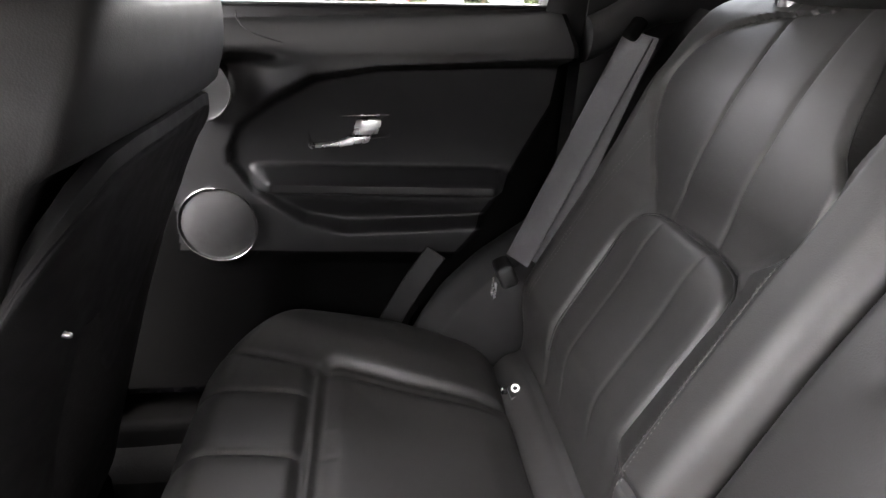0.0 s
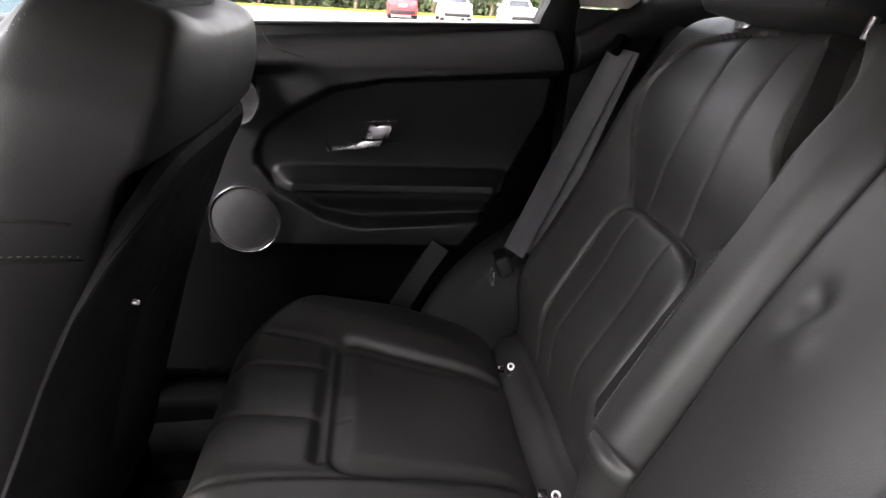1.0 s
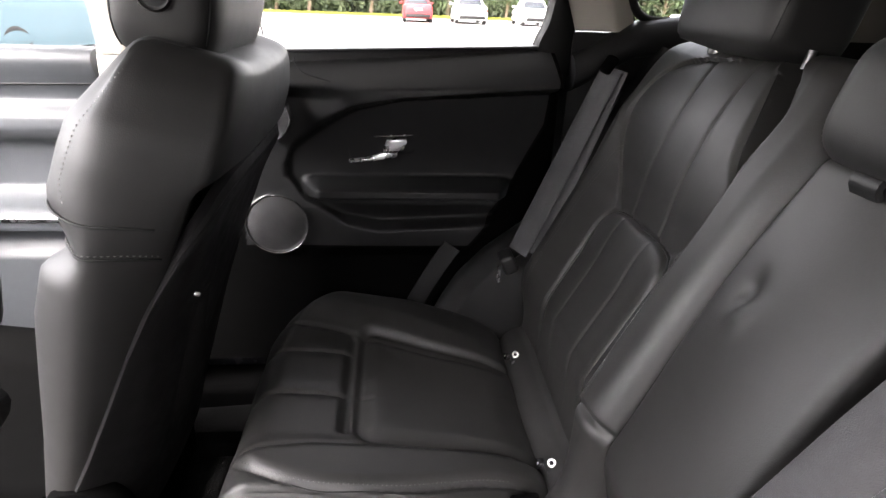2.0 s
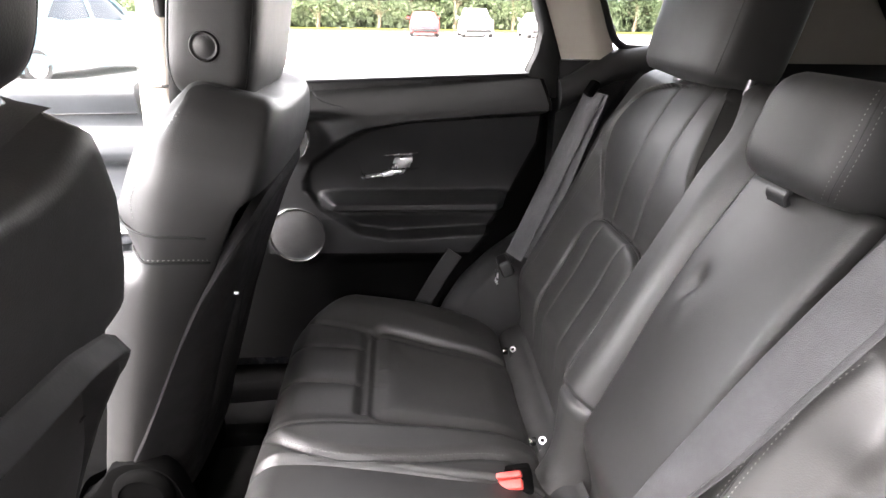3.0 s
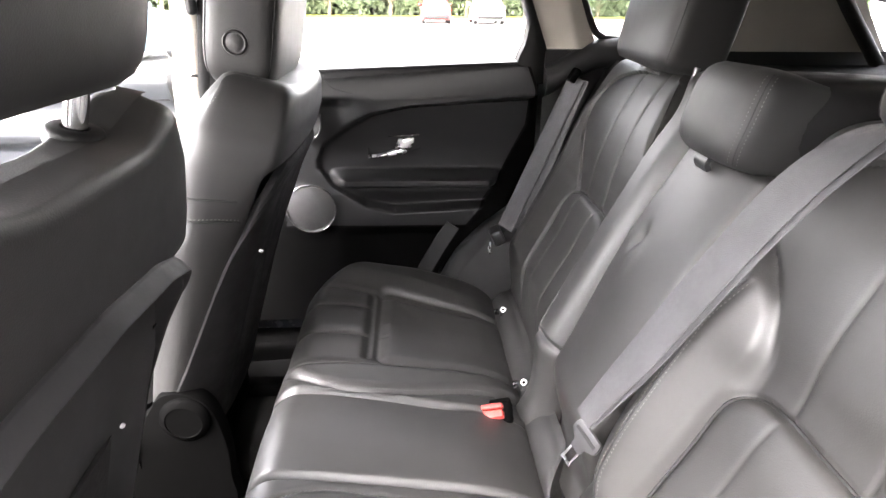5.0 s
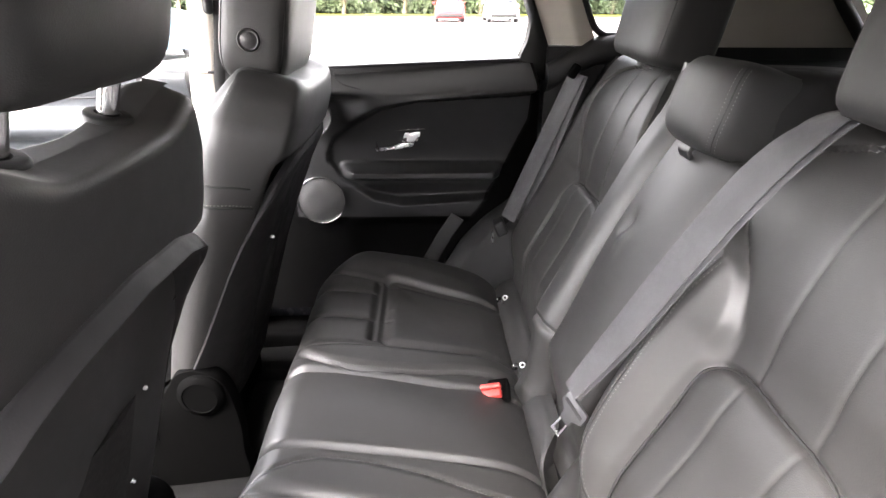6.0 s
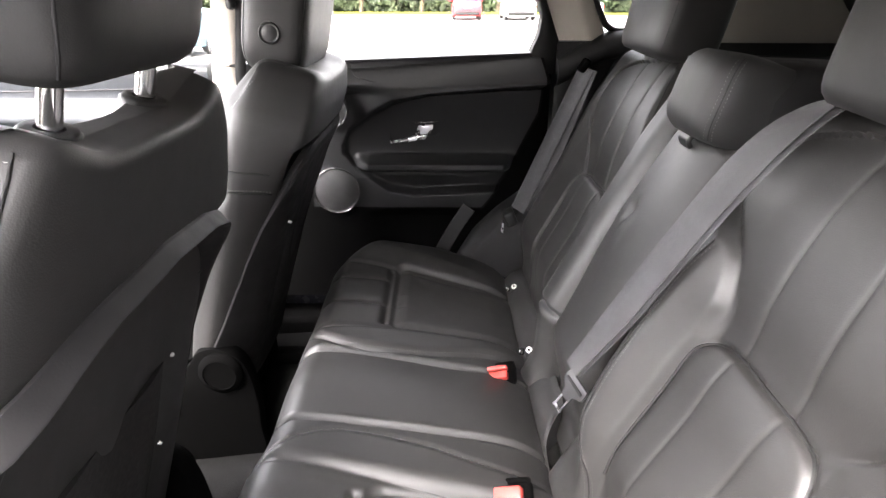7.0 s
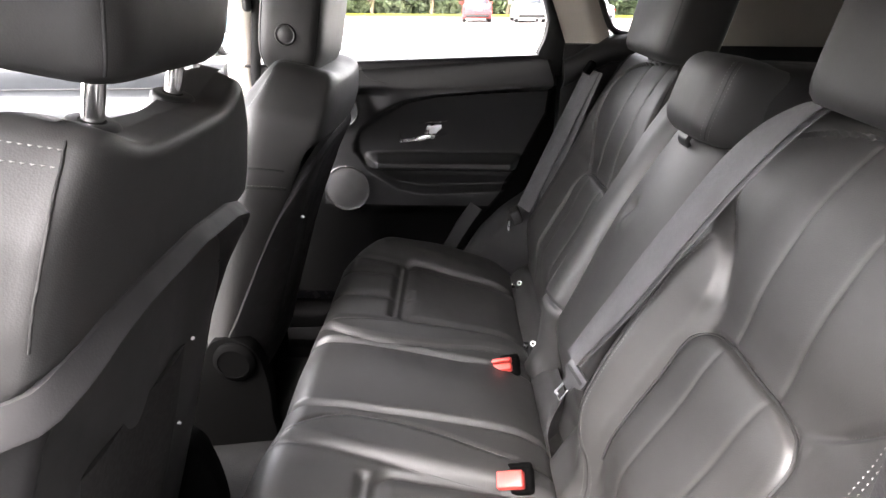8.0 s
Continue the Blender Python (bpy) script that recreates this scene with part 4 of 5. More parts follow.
def cushion_top(u, y):
    x = lerp(cushion_front(y), 0.05, u ** 1.3)
    return Vector((x, y, cushion_z(x, y) - edge_round(x - cushion_front(y), 0.055) - edge_round(0.655 - abs(y), 0.050)))


put("seat_cushion", slab(cushion_top, lambda u, v: (lerp(cushion_front(v) + 0.01, 0.05, u ** 1.3), v, 0.50), 180, 380, (0, 1), (-0.655, 0.655)), LEATHER, rear_seat, "black leather bench cushion with sunken quilted pads")
put("cushion_base", rbox((-0.22, 0, 0.48), (0.46, 1.28, 0.16), 0.02), CARPET, rear_seat, "dark carpeted base")


def on_cushion(x, y, lift=0.0006):
    return Vector((x, y, cushion_z(x, y) - edge_round(x - cushion_front(y), 0.055) + lift))


for s in (-1, 1):
    arch = spline([(x, s * arch_y(x)) for x in (-0.47, -0.45, -0.42, -0.38, -0.34, -0.28, -0.22, -0.13, -0.08)], 90)
    put("stitching", stitches([on_cushion(x, y + s * 0.006) for x, y in arch], [(0, 0, 1)] * 90), THREAD, rear_seat, "pale stitching on the cushion")
    put("seam", tube([on_cushion(x, y, -0.0004) for x, y in arch], 0.001, 5), RUBBER, rear_seat)
    put("seam", tube([on_cushion(x, s * seam_y(x), -0.0004) for x in np.linspace(-0.465, -0.10, 40)], 0.0008, 5), RUBBER, rear_seat)
    for q in FLUTES:
        put("seam", tube([on_cushion(x, s * (SEAT_C + q), -0.0006) for x in np.linspace(-0.472, -0.335, 24)], 0.0009, 5), RUBBER, rear_seat)


def lip(y):
    return 0.004 * math.sin(y * 17) + 0.002 * math.sin(y * 41)


def flap_x(y):
    return 0.030 - 0.042 * sm(0.02, -0.07, y)


# padded strip between cushion and backrest, with the child seat anchor tags
put("rear_flap", slab(lambda u, v: (lerp(-0.022, flap_x(v), u), v, 0.659 + 0.010 * math.sin(math.pi * min(1, u * 1.2)) + 0.045 * u - 0.040 * sm(-0.01, -0.10, v) + lip(v) - edge_round(u * 0.052, 0.012)), lambda u, v: (lerp(-0.022, flap_x(v), u), v, 0.60), 14, 120, (0, 1), (-0.20, 0.60)), LEATHER_SMOOTH, rear_seat, "padded black leather strip behind the cushion")
for y, z in ((0.499, 0.686), (0.214, 0.679)):
    tag = put("anchor_tag", rbox((-0.002, y, z - 0.002), (0.020, 0.03, 0.012), 0.003, Matrix.Rotation(radians(-35), 4, "Y")), VINYL, rear_seat, "child seat anchor tag")
    put("printed_mark", disc((-0.004, y - 0.002, z + 0.009), (-0.4, -0.6, 0.7), [(0.0068, -0.004), (0.0068, 0.0012), (0.006, 0.0018), (0.0040, 0.0018), (0.0038, 0.0006), (0.0, 0.0006)], 24), WHITE_MARK, tag, "white round mark")
    put("mark_symbol", disc((-0.004, y - 0.002, z + 0.009), (-0.4, -0.6, 0.7), [(0.0034, -0.001), (0.0034, 0.0009), (0.0, 0.0009)], 16), PIANO, tag, "dark symbol")
    put("anchor_slot", rbox((-0.016, y + 0.014, z - 0.006), (0.012, 0.014, 0.010), 0.002), PIANO, tag, "dark slot")
    put("slot_mark", rbox((-0.022, y + 0.010, z - 0.002), (0.0025, 0.0025, 0.005), 0.0006), WHITE_MARK, tag, "small white mark")


def headrest_rings(center, half_w, height, depth, lean, n=15, bulge=0.0, square=5, e=0.42):
    """A padded pillow: rounded in plan, round over its top and bottom."""
    c = Vector(center)
    up = Vector((math.sin(radians(lean)), 0, math.cos(radians(lean))))
    fw = Vector((-math.cos(radians(lean)), 0, math.sin(radians(lean))))
    rings = []
    for k in range(n):
        f = k / (n - 1)
        q = abs(2 * f - 1)
        sc = (1 - q ** square) ** 0.35 if q < 1 else 0.0
        sc = max(sc, 0.02)
        w, d = half_w * lerp(0.80, 1, sc) * (sc ** 0.25), depth / 2 * (0.25 + 0.75 * sc) * (sc ** 0.15)
        w *= 1 - 0.05 * (2 * f - 1) ** 2
        ring = []
        for a in np.linspace(0, 2 * math.pi, 44, False):
            ca, sa = math.cos(a), math.sin(a)
            py = w * math.copysign(abs(ca) ** e, ca)
            px = d * math.copysign(abs(sa) ** (e + 0.15), sa) + bulge * (1 - (py / half_w) ** 2) * (1 if sa > 0 else 0.4)
            ring.append(c + up * (height * (f - 0.5)) + fw * px + Vector((0, py, 0)))
        rings.append(ring)
    return rings, up, fw


def rear_headrest(y, half_w, center, height, depth, lean, label, posts=True):
    rings, up, fw = headrest_rings((center[0], y, center[1]), half_w, height, depth, lean, bulge=0.006, n=27, e=0.20 if half_w > 0.12 else 0.30, square=10 if half_w > 0.12 else 4.0)
    h = put("headrest", loft(rings), LEATHER_SMOOTH, rear_seat, label)
    c = Vector((center[0], y, center[1]))
    for q in (-0.95,) if posts else ():
        p0 = c - up * (height / 2 - 0.02) + Vector((0, q * half_w, 0)) - fw * 0.005
        put("post", tube([p0, p0 - up * 0.022], 0.005, 12), DARK_STEEL, h, "steel headrest post")
    for sy in (-1, 1):
        pts = [r[5 if sy > 0 else 17] for r in rings[2:-2]]
        if half_w < 0.12:
            out = (Vector((0, sy, 0)) + fw).normalized()
            smooth = [Vector(p) + out * 0.0006 for p in spline(pts, 60)]
            put("stitching", stitches([p + Vector((0, sy * 0.004, 0)) - fw * 0.004 for p in smooth], [out] * 60, 0.003, 0.002, 0.0005), STITCH_DARK, h, "stitched seam")
            put("stitching", stitches([p - Vector((0, sy * 0.004, 0)) + fw * 0.004 for p in smooth], [out] * 60, 0.003, 0.002, 0.0005), STITCH_DARK, h, "stitched seam")
        put("seam", tube(spline(pts, 60), 0.0009, 5), RUBBER, h, "sunken seam")
    return h


rear_headrest(SEAT_C, 0.135, (0.262, 1.378), 0.21, 0.112, 12, "thick black leather outer headrest")
rear_headrest(-SEAT_C, 0.135, (0.262, 1.378), 0.21, 0.112, 12, "thick black leather outer headrest")
rear_headrest(-0.012, 0.082, (0.224, 1.253), 0.128, 0.138, 15, "low black leather centre headrest", False)

# the centre headrest's long padded hood over the seat's top; darker shell colour imitates shade
hood = []
for x, hw, hh, z in ((0.200, 0.070, 0.050, 1.252), (0.225, 0.0795, 0.059, 1.252), (0.26, 0.082, 0.062, 1.250), (0.30, 0.083, 0.063, 1.248), (0.38, 0.088, 0.060, 1.247), (0.48, 0.094, 0.054, 1.246), (0.50, 0.080, 0.040, 1.246)):
    hood.append([Vector((x + 0.25 * (hh * math.sin(a)), -0.014 + hw * math.copysign(abs(math.cos(a)) ** 0.45, math.cos(a)), z + hh * math.copysign(abs(math.sin(a)) ** 0.7, math.sin(a)))) for a in np.linspace(0, 2 * math.pi, 48, False)])
put("headrest_hood", loft(hood), SHELL, rear_seat, "padded hood behind the centre headrest")

# ---- belts and buckles ----
def buckle(y, x, z, yaw, split, label):
    t = thing("seat_belt_buckle", (x, y, z), label, "seat belt buckle", "buckles")
    m = Matrix.Rotation(radians(yaw), 4, "Z") @ Matrix.Rotation(radians(-18), 4, "Y") @ Matrix.Rotation(radians(32), 4, "X")
    c = Vector((x, y, z))
    put("cup", rbox(c + m @ Vector((0.004, 0.002, -0.021)), (0.056, 0.044, 0.022), 0.009, m), TRIM_SHADE, t, "black plastic boot")
    put("housing", rbox(c + m @ Vector((0.010, 0.020, -0.019)), (0.040, 0.016, 0.014), 0.004, m), TRIM_SHADE, t, "black buckle housing")
    if split:
        red = merged(rbox(c + m @ Vector((0, 0.007, 0.002)), (0.040, 0.009, 0.016), 0.003, m), rbox(c + m @ Vector((0, -0.007, -0.001)), (0.039, 0.015, 0.016), 0.003, m))
    else:
        red = rbox(c + m @ Vector((0, -0.002, 0.0)), (0.042, 0.026, 0.018), 0.003, m)
    put("release_button", red, RED, t, "red release button")


buckle(0.104, -0.082, 0.706, -12, True, "black belt buckle with two-part red release button, on the cushion")
buckle(-0.212, -0.095, 0.715, -12, False, "black belt buckle with plain red release button, on the cushion")


def centre_belt():
    t = thing("seat_belt", (0.2, -0.19, 1.25), "grey webbing seat belt lying across the bench backrest", "seat belt", "seat belts")
    path = [rear(y, v, d) for v, y, d in ((0.70, -0.250, -0.06), (0.672, -0.238, -0.005), (0.63, -0.221, 0.018), (0.56, -0.197, 0.026), (0.447, -0.176, 0.027), (0.33, -0.160, 0.027), (0.25, -0.147, 0.028), (0.205, -0.142, 0.030))]
    tilt = lambda f: RN + Vector((0, 0.5 - 0.75 * sm(0.10, 0.45, f), 0))
    put("webbing", ribbon(spline(path, 70), tilt, lambda f: 0.050 - 0.016 * sm(0.62, 1.0, f), 0.0011), WEB, t, "grey woven webbing")
    second = [p + RN * (0.004 + 0.004 * k / 7) + Vector((0, 0.010 - 0.012 * k / 7, 0)) for k, p in enumerate(path)]
    put("webbing", ribbon(spline(second, 70), tilt, lambda f: 0.050 - 0.016 * sm(0.62, 1.0, f), 0.0011), WEB, t, "grey woven webbing")
    along = (path[-1] - path[-3]).normalized()
    nrm = (RN + Vector((0, -0.55, 0))).normalized()
    wid = nrm.cross(along).normalized()
    nrm = along.cross(wid).normalized()
    m = Matrix((nrm, wid, -along)).transposed().to_4x4()
    m.translation = path[-1] + nrm * 0.004
    outline = [(-0.033, 0.004), (-0.030, 0.013), (0.030, 0.013), (0.033, 0.004), (0.033, -0.012), (0.024, -0.018), (0.015, -0.024), (0.013, -0.040), (-0.013, -0.040), (-0.015, -0.024), (-0.024, -0.018), (-0.033, -0.012)]
    grip = plate(outline, 0, -0.004, 0.004, 0.002)
    m = Matrix.Translation((0.012, 0, -0.018)) @ m @ Matrix.Translation((0, 0, -0.012)) @ Matrix.Scale(0.74, 4)
    grip.transform(m)
    put("tongue", grip, COATED, t, "black coated tongue body")
    slot = rbox((0.0045, 0, -0.002), (0.003, 0.052, 0.007), 0.001)
    slot.transform(m)
    put("tongue_slot", slot, RUBBER, t, "dark slot for the webbing")
    blade = merged(rbox((0, 0.010, -0.055), (0.003, 0.0042, 0.036), 0.001), rbox((0, -0.010, -0.055), (0.003, 0.0042, 0.036), 0.001), rbox((0, 0, -0.071), (0.003, 0.026, 0.007), 0.001))
    blade.transform(m)
    put("tongue_blade", blade, CHROME, t, "bright steel blade")


centre_belt()


def anchor_bracket():
    t = thing("seat_anchor", (0.006, -0.105, 0.60), "bolted steel anchor bracket in the gap below the backrest", "anchor")
    put("bracket", merged(rbox((0.006, -0.105, 0.625), (0.030, 0.030, 0.045), 0.004), rbox((0.002, -0.122, 0.622), (0.030, 0.006, 0.012), 0.002, Matrix.Rotation(radians(-30), 4, "Y"))), DARK_STEEL, t, "dark steel bracket")
    put("bolt", disc((-0.004, -0.108, 0.652), (-0.2, -0.5, 0.8), [(0.011, -0.006), (0.011, 0.003), (0.008, 0.006), (0.004, 0.003), (0, 0.003)], 6), STEEL, t, "steel bolt head")
    put("bolt", disc((0.006, -0.121, 0.634), (-0.1, -0.9, 0.4), [(0.007, -0.004), (0.007, 0.003), (0.0, 0.004)], 16), STEEL, t, "steel bolt head")


anchor_bracket()


def far_belt():
    t = thing("seat_belt", (0.1, 0.64, 1.0), "dark grey webbing seat belt hanging beside the outer backrest", "seat belt", "seat belts")
    a, b = Vector((0.165, 0.645, 1.225)), Vector((0.012, 0.625, 0.860))
    nrm = lambda f: Vector((-0.75, -0.66, 0.1))
    put("webbing", ribbon([a.lerp(b, f) for f in np.linspace(0, 1, 12)], nrm, 0.047, 0.0012), WEB, t, "grey woven webbing")
    put("webbing", ribbon([a.lerp(b, f) + Vector((0.03, -0.012, 0.0)) * (0.3 + f * 0.7) for f in np.linspace(0, 1, 12)], nrm, 0.047, 0.0012), WEB, t, "grey woven webbing")
    put("exit_guide", rbox((0.160, 0.664, 1.232), (0.035, 0.052, 0.018), 0.006, Matrix.Rotation(radians(-60), 4, "Y")), TRIM_SHADE, t, "black belt exit guide")
    put("tongue", rbox((-0.010, 0.612, 0.845), (0.03, 0.05, 0.04), 0.008, Matrix.Rotation(radians(-25), 4, "Y")), PLASTIC, t, "black tongue grip")
    pl = Vector((-0.030, 0.598, 0.822))
    put("tongue_blade", merged(rbox(pl + Vector((0, 0.010, 0)), (0.004, 0.004, 0.03), 0.001), rbox(pl + Vector((0, -0.010, 0)), (0.004, 0.004, 0.03), 0.001), rbox(pl + Vector((0, 0, -0.014)), (0.004, 0.024, 0.004), 0.001)), CHROME, t, "bright steel tongue")


far_belt()

# padded side cushion between backrest and wheel arch, and the belt tower above it
structure("side_bolster", slab(lambda u, v: rear(lerp(0.62, 0.745, u), v, ip(v, [-0.08, 0, 0.06, 0.14, 0.20, 0.26, 0.40, 0.66], [0.085, 0.085, 0.080, 0.055, 0.025, -0.005, -0.030, -0.035]) - 0.03 * (2 * u - 1) ** 2), lambda u, v: rear(lerp(0.62, 0.745, u), v, -0.12), 18, 40, (0, 1), (-0.08, 0.66)), DOOR_STRIP, "black padded side trim beside the backrest", "trim")
structure("belt_tower", loft([[Vector((x, 0.70 + 0.04 * math.cos(a), 1.255 + h + 0.035 * math.sin(a))) for a in np.linspace(0, 2 * math.pi, 20, False)] for x, h in ((0.10, -0.045), (0.13, -0.03), (0.17, -0.005), (0.22, 0.02), (0.30, 0.03), (0.42, 0.03))]), VINYL, "black moulded shoulder over the belt reel", "trim")
shelf = put("cargo_cover", slab(lambda u, v: (lerp(0.36, 0.95, u), v, 1.262 - 0.01 * math.sin(3 * v) - 0.03 * sm(0.1, 0.0, u)), lambda u, v: (lerp(0.36, 0.95, u), v, 1.24), 20, 20, (0, 1), (-0.69, 0.69)), TRIM_SHADE)
put("hem", rbox((0.362, 0, 1.236), (0.018, 1.36, 0.016), 0.006), VINYL, shelf, "stiff black edge")
tagged(shelf, "black cargo cover behind the rear seat", "cargo cover")
# ---- front seats ----
FRONT_C = 0.365


def front_seat(s, headrest_up, label):
    """s: +1 far side, -1 near side. Local: w across (towards the door is plus), f forward, h up along the back."""
    cy = s * FRONT_C
    lean = radians(15.5)
    up, fw = Vector((math.sin(lean), 0, math.cos(lean))), Vector((-math.cos(lean), 0, math.sin(lean)))
    org = Vector((-0.612, cy, 0.58))
    H = 0.735 if s < 0 else 0.710

    def P(w, f, h):
        return org + Vector((0, s * w, 0)) + fw * f + up * h

    t = thing("front_seat", (-0.75, cy, 0.42), label, "car seat", "front seats")

    def section(h, hollow=True):
        W = ip(h, [0.0, 0.1, 0.3, 0.45, 0.59, 0.63, 0.68, 0.735], [0.90, 0.95, 1.0, 1.03, 1.03, 1.0, 0.90 if s < 0 else 0.87, 0.68 if s < 0 else 0.60])
        F = ip(h, [0.0, 0.2, 0.38, 0.445, 0.478, 0.535, 0.62, 0.67, 0.71, 0.735], [0.13, 0.14, 0.155, 0.150, 0.118, 0.150, 0.138, 0.113, 0.094, 0.082])
        C = ip(h, [0.0, 0.3, 0.6, 0.69, 0.735], [0.075, 0.075, 0.066, 0.062, 0.066])
        B = 0.030 * (h / H - 0.5) ** 2 if s < 0 else ip(h, [0, 0.3, 0.5, 0.59, 0.65, 0.69, 0.735], [0.008, 0.0, -0.014, -0.029, -0.032, -0.026, -0.012])
        R = ip(h, [0.0, 0.2, 0.40, 0.47, 0.56, 0.62], [0.150, 0.150, 0.150, 0.172, 0.200, 0.203])
        sink = 0.036 * sm(0.600, 0.570, h) if hollow else 0.0
        half = [(0, B + sink), (0.6 * R * W, B + 0.002 + sink), (R * W, B + 0.010 + sink * 0.5), ((R * 0.45 + 0.130) * W, B + 0.034), (0.240 * W, 0.082), (0.222 * W, F * 0.86), (0.190 * W, F), (0.150 * W, F * 0.92), (0.105 * W, C + 0.012), (0, C)]
        pts = half + [(-w, f) for w, f in half[-2:0:-1]]
        return spline(pts, 72, True)

    rings = []
    def wing(p, h):
        return h + ((0.024 if s < 0 else 0.008) * sm(0.075, 0.16, abs(p[0])) - 0.006) * sm(0.60, H, h)
    for h in np.linspace(0, H - 0.012, 72):
        rings.append([P(p[0], p[1], wing(p, h)) for p in section(h)])
    mid = 0.044
    for k in range(1, 9):
        q = k / 8 * math.pi / 2
        h = H - 0.012 + 0.012 * math.sin(q)
        rings.append([P(p[0] * (1 - 0.08 * (1 - math.cos(q))), mid + (p[1] - mid) * lerp(0.74, 1, math.cos(q)), wing(p, h)) for p in section(h)])
    for sc in (0.6, 0.4, 0.2, 0.0):
        rings.append([P(p[0] * 0.92, mid + (p[1] - mid) * sc, wing(p, H) + 0.002 * (0.62 - sc)) for p in section(H)])
    back = put("backrest", loft(rings, False), LEATHER_SMOOTH, t, "black leather backrest with deep side wings")
    # seams round the inner wing
    for h0 in (0.528, 0.490):
        pts = []
        for w, f in [p for p in section(h0) if p[0] < -0.17 and p[1] > 0.02]:
            pts.append(P(w - 0.0012, f, h0 + 0.004 * math.sin(40 * f)))
        put("seam", tube(pts, 0.0018, 6), RUBBER, back, "sunken seam")
        if h0 < 0.5:
            put("stitching", stitches([p + Vector((0, -s * 0.0012, 0.005)) for p in pts], [(0, -s, 0)] * len(pts), 0.004, 0.002, 0.0008), THREAD, back, "pale stitching")
    # sewn groove down both sides, and the stitched edge of the wings
    def side_at(sw, h, f):
        side = sorted((p[1], p[0]) for p in section(h) if p[0] * sw > 0.188 * ip(h, [0.6, 0.735], [1.0, 0.66]))
        w = float(np.interp(f, [p[0] for p in side], [p[1] for p in side]))
        return P(w + sw * 0.0004, f, h)
    for sw in (-1, 1):
        edge = [side_at(sw, h, 0.82 * ip(h, [0.53, 0.56, 0.62, 0.67, 0.70], [0.135, 0.150, 0.138, 0.110, 0.092])) for h in np.linspace(0.54, 0.70, 16)]
        put("stitching", stitches(spline(edge, 50), [(0, sw * s, 0)] * 50, 0.004, 0.002, 0.0008), THREAD, back, "pale stitching")
    corner = []
    for h, w, f in ((0.62, 0.2147, 0.0188), (0.64, 0.2096, 0.0203), (0.66, 0.2020, 0.0212), (0.68, 0.1932, 0.0227), (0.70, 0.1777, 0.0276), (0.715, 0.1652, 0.0305), (0.728, 0.1545, 0.0345)):
        corner.append(P(w + 0.001, f - 0.001, wing((w, f), h)))
    put("seam", tube(spline(corner, 50), 0.0011, 6), RUBBER, back, "sunken corner seam")
    for dh in (0.0, 0.009):
        h = 0.714 + dh
        row = [P(p[0] + 0.0008, p[1] - 0.0006, wing(p, h)) for p in section(h)[10:22] if p[1] > 0.030]
        put("stitching", stitches(spline(row, 40), [(0, s, 0)] * 40, 0.0034, 0.0020, 0.0007), THREAD, back, "pale double stitching")
    # hard back shell, hollowed for the knees, with a sloping lip and a map pocket
    @functools.lru_cache(None)
    def back_line(k):
        """Half the outline from the middle of the back round to the front edge of the side: arc, w, f and the outward normal."""
        line = np.array(section(k * 0.004, False)[:21])
        d = np.gradient(line, axis=0)
        d /= np.linalg.norm(d, axis=1)[:, None]
        arc = np.concatenate([[0], np.cumsum(np.linalg.norm(np.diff(line, axis=0), axis=1))])
        return arc, line[:, 0], line[:, 1], d[:, 1], -d[:, 0]

    def on_back(q, h, off):
        k = math.floor(h / 0.004)
        val = []
        for i in (1, 2, 3, 4):
            lo, hi = back_line(k), back_line(k + 1)
            val.append(lerp(np.interp(abs(q), lo[0], lo[i]), np.interp(abs(q), hi[0], hi[i]), h / 0.004 - k))
        return math.copysign(val[0] + val[2] * off, q), val[1] + val[3] * off

    def back_f(w, h):
        return on_back(w, h, 0.0)[1]

    def shell_top(q):
        if s > 0:
            return ip(abs(q), [0, 0.1, 0.15, 0.18, 0.20, 0.212, 0.222, 0.232, 0.244, 0.262, 0.285], [0.592, 0.592, 0.586, 0.568, 0.538, 0.495, 0.430, 0.340, 0.24, 0.12, 0.06])
        if q < 0:
            return ip(-q, [0, 0.1, 0.15, 0.185, 0.205, 0.222, 0.245, 0.262, 0.285], [0.627, 0.618, 0.603, 0.582, 0.545, 0.487, 0.390, 0.304, 0.15])
        return ip(q, [0, 0.1, 0.15, 0.2, 0.24, 0.262, 0.285], [0.627, 0.622, 0.614, 0.600, 0.580, 0.550, 0.44])

    def shell(q, v, off):
        top = shell_top(q)
        lip = 0.011 + 0.018 * sm(0.10, 0.26, q)
        h = ip(v, [0, 0.6, 0.78, 1], [0.02, top - lip - 0.012, top - lip, top])
        below = top - h
        flank = sm(-0.24, -0.15, q) * (1.0 if s < 0 else 0.25)
        lift = lerp(lerp(-0.003, 0.005, min(1.0, below / 0.025)), lerp(0.003, 0.017, min(1.0, below / lip)) - 0.011 * sm(lip, lip + 0.008, below), flank)
        hollow = (0.055 if s < 0 else 0.004) * sm(lip + 0.004, lip + 0.05, below) * sm(0.02, 0.10, h) * (sm(0.215, 0.155, abs(q)) if s < 0 else sm(0.175, 0.10, abs(q)))
        w, f = on_back(q, h, lift - off)
        return P(w, f + hollow, h)
    vs = list(np.linspace(0, 0.58, 30)) + list(np.linspace(0.60, 1, 31))
    cols = np.linspace(-0.285, 0.285, 61)
    def panel_mesh():
        n, m = len(cols), len(vs)
        out = [[shell(q, v, 0.0) for v in vs] for q in cols]
        inn = [[shell(q, v, 0.012) for v in vs] for q in cols]
        pick = lambda g: lambda i, j: g[int(round(i))][int(round(j))]
        return slab(pick(out), pick(inn), n, m, (0, n - 1), (0, m - 1))
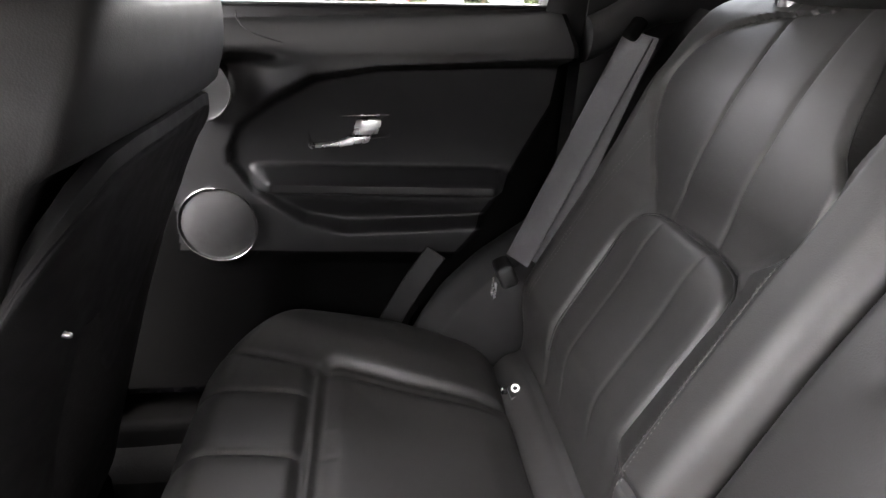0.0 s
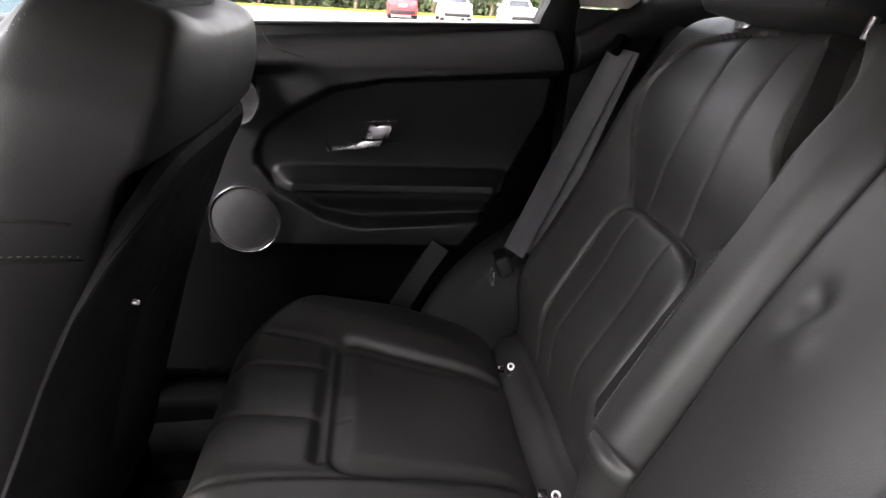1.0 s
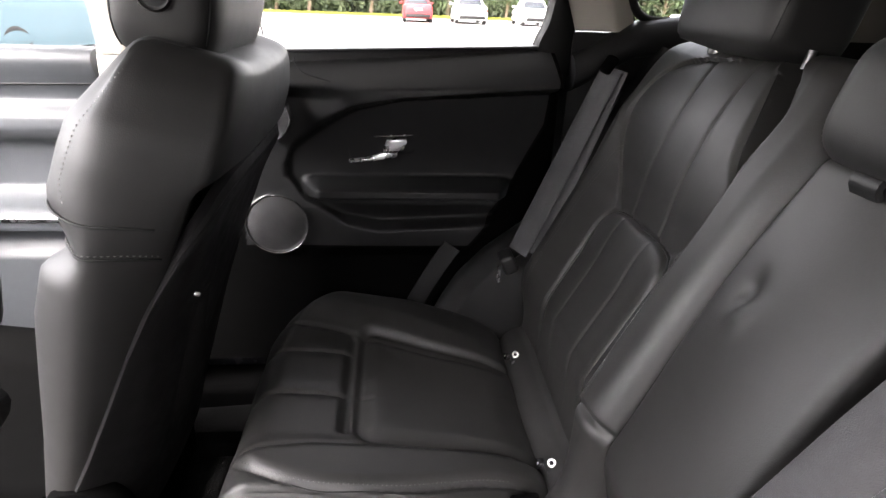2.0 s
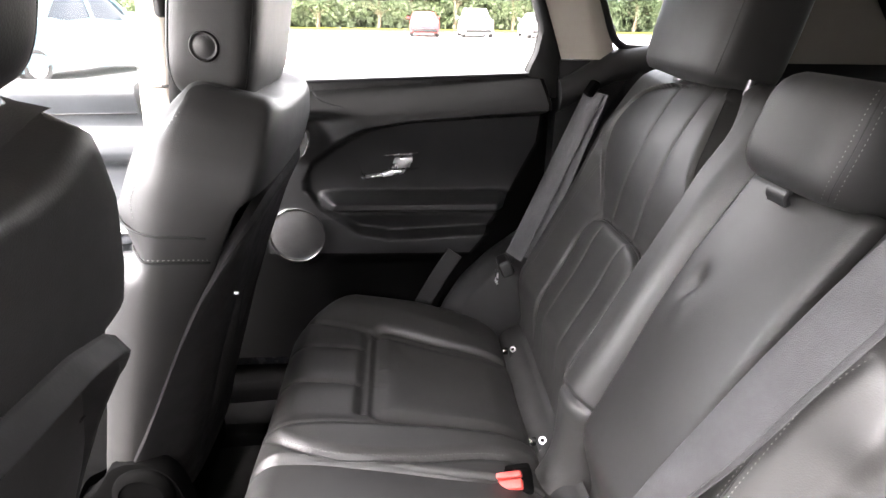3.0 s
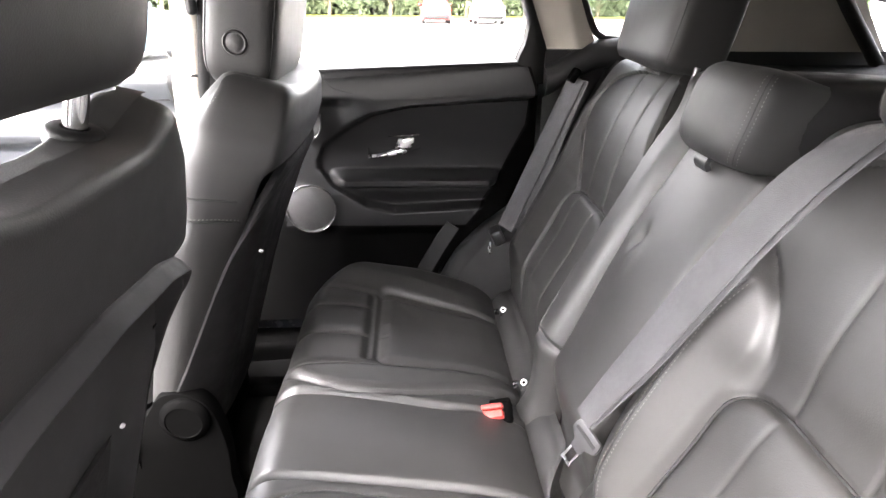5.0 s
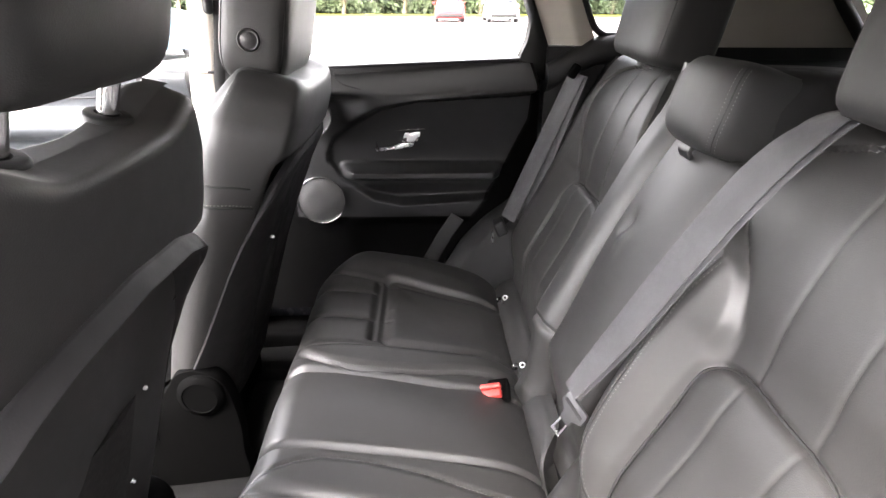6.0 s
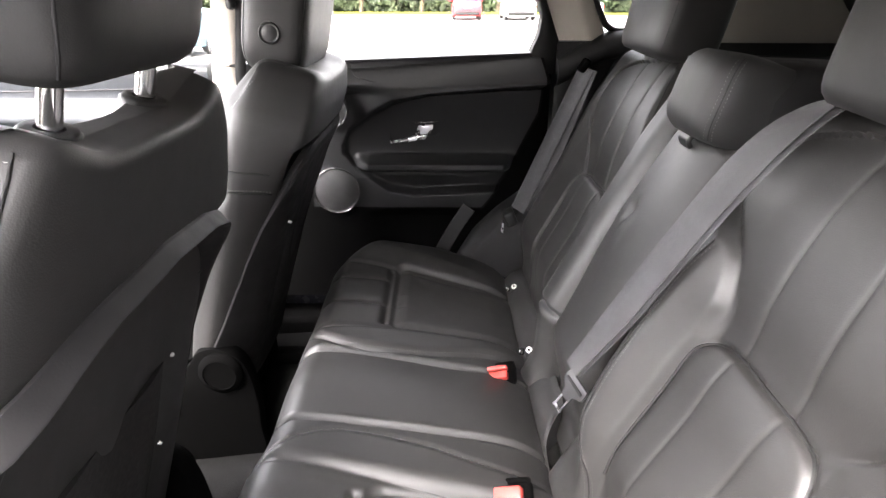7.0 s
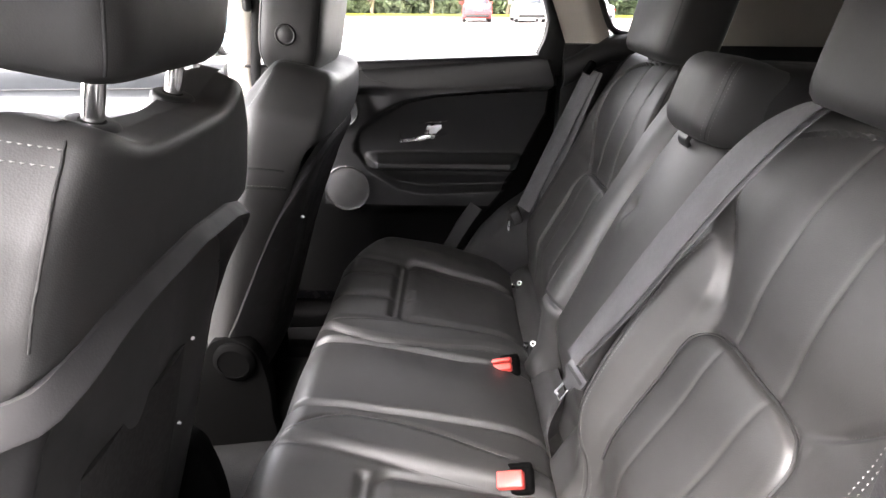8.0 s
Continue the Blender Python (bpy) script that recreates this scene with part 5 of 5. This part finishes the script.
    put("back_panel", panel_mesh(), SHELL, t, "black moulded back panel with sloping lip")
    def pocket(u, v, off):
        w = lerp(-0.142, 0.142, u)
        h = lerp(0.08, 0.405 - 0.010 * math.sin(math.pi * u), v)
        return P(w, back_f(w, h) + (0.034 if s < 0 else 0.002) * sm(0.06, 0.12, h) * sm(0.175, 0.145, abs(w)) - 0.006 * math.sin(math.pi * v) * math.sin(math.pi * u) - 0.004 * math.sin(9 * u) * v + off, h)
    put("map_pocket", slab(lambda u, v: pocket(u, v, 0.0), lambda u, v: pocket(u, v, 0.006), 30, 30), FABRIC, t, "soft dark cloth map pocket")
    for w, h, deep in ((-0.131, 0.402, 0.034), (-0.123, 0.262, 0.034)) if s < 0 else ((-0.15, 0.42, 0.0),):
        put("stud", disc(P(w, back_f(w, h) + deep - 0.008, h), -fw, [(0.003, -0.006), (0.003, 0.001), (0.002, 0.003), (0, 0.003)], 12), CHROME, t, "small bright stud")
    # headrest
    gap = 0.030 if headrest_up else -0.030
    hc = P(0.010 if s < 0 else 0, 0.086, H + gap + 0.115)
    rings, hu, hf = headrest_rings(hc, 0.124 if s < 0 else 0.146, 0.235, 0.122, 10, 31, 0.008, 8 if s < 0 else 5, 0.30 if s < 0 else 0.26)
    hr = put("headrest", loft(rings), LEATHER_SMOOTH, t, "thick black leather headrest")
    for w in (-0.072, 0.072):
        p0 = P(w, 0.062, H - 0.028)
        put("post", tube([p0, p0 + up * (gap + 0.085)], 0.0085, 18), STEEL, hr, "polished steel headrest post")
        put("post_collar", disc(p0 + up * 0.0215, up, [(0.021, -0.006), (0.021, 0.003), (0.018, 0.006), (0.0105, 0.006), (0.0095, 0.002)], 28), PLASTIC, back, "black collar")
    bw = hc + Vector((0, -s * (0.1235 if s < 0 else 0.1455), 0)) - hu * 0.040 + hf * 0.004
    put("release_button", disc(bw, (0, -s, 0), [(0.019, -0.012), (0.019, 0.001), (0.017, 0.003), (0.0155, 0.001), (0.0135, 0.0005), (0.012, 0.0018), (0, 0.0025)], 32), LEATHER_SMOOTH, hr, "round headrest button")
    for i in (5, 17):
        pts = [r[i] for r in rings[2:-2]]
        put("seam", tube(pts, 0.0014, 6), RUBBER, hr)
        pts = [r[44 - i] for r in rings[2:-2]]
        put("seam", tube(pts, 0.0014, 6), RUBBER, hr)
    # cushion, plastic side shield and recliner cap; their near-black colour carries the shade
    def cush(u, v):
        x = lerp(-1.13, -0.74, u)
        w = lerp(-0.25, 0.25, v)
        z = 0.66 + 0.05 * (1 - u) + 0.03 * sm(0.14, 0.21, abs(w)) - edge_round(0.25 - abs(w), 0.04) - edge_round(x + 1.13, 0.06)
        return Vector((x, cy + s * w, z))
    put("cushion", slab(cush, lambda u, v: Vector((lerp(-1.10, -0.74, u), cy + s * lerp(-0.23, 0.23, v), 0.52)), 40, 40), TRIM_SHADE, t, "black seat cushion with deep shade in its colour")
    shield = [(-1.06, 0.50), (-0.62, 0.455), (-0.575, 0.56), (-0.586, 0.690), (-0.625, 0.738), (-0.68, 0.738), (-0.76, 0.665), (-1.06, 0.61)]
    lo, hi = sorted((cy - s * 0.200, cy - s * 0.238))
    put("side_shield", plate([tuple(p) for p in spline(shield, 40, True)], 1, lo, hi, 0.006), TRIM_SHADE, t, "black plastic side shield")
    put("recliner_cap", disc((-0.640, cy - s * 0.240, 0.690), (0, -s, 0), [(0.046, -0.02), (0.046, 0.000), (0.044, 0.006), (0.033, 0.011), (0.032, 0.009), (0, 0.009)], 40), TRIM_SHADE, t, "round black recliner cover")
    put("seat_frame", rbox((-0.86, cy, 0.49), (0.42, 0.36, 0.08), 0.02), TRIM_SHADE, t, "dark seat frame on rails")
    for q in (-0.18, 0.18):
        put("rail", rbox((-0.84, cy + q, 0.445), (0.55, 0.04, 0.05), 0.006), TRIM_SHADE, t, "dark seat rail")
    return t


front_seat(1, False, "black leather front passenger seat with lowered headrest")
front_seat(-1, True, "black leather driver's seat with raised headrest on steel posts")

# ---- small fixtures ----
def belt_guide():
    t = thing("belt_guide", (-0.70, 0.66, 1.40), "black shoulder belt guide on the pale centre pillar", "belt guide")
    put("guide", rbox((-0.700, 0.662, 1.395), (0.022, 0.03, 0.075), 0.010), PLASTIC, t)
    put("belt", ribbon([(-0.650, 0.645, 1.52), (-0.712, 0.70, 1.20), (-0.715, 0.70, 0.9)], lambda f: Vector((0.3, -0.9, 0)), 0.026), RUBBER, t, "dark webbing")


belt_guide()
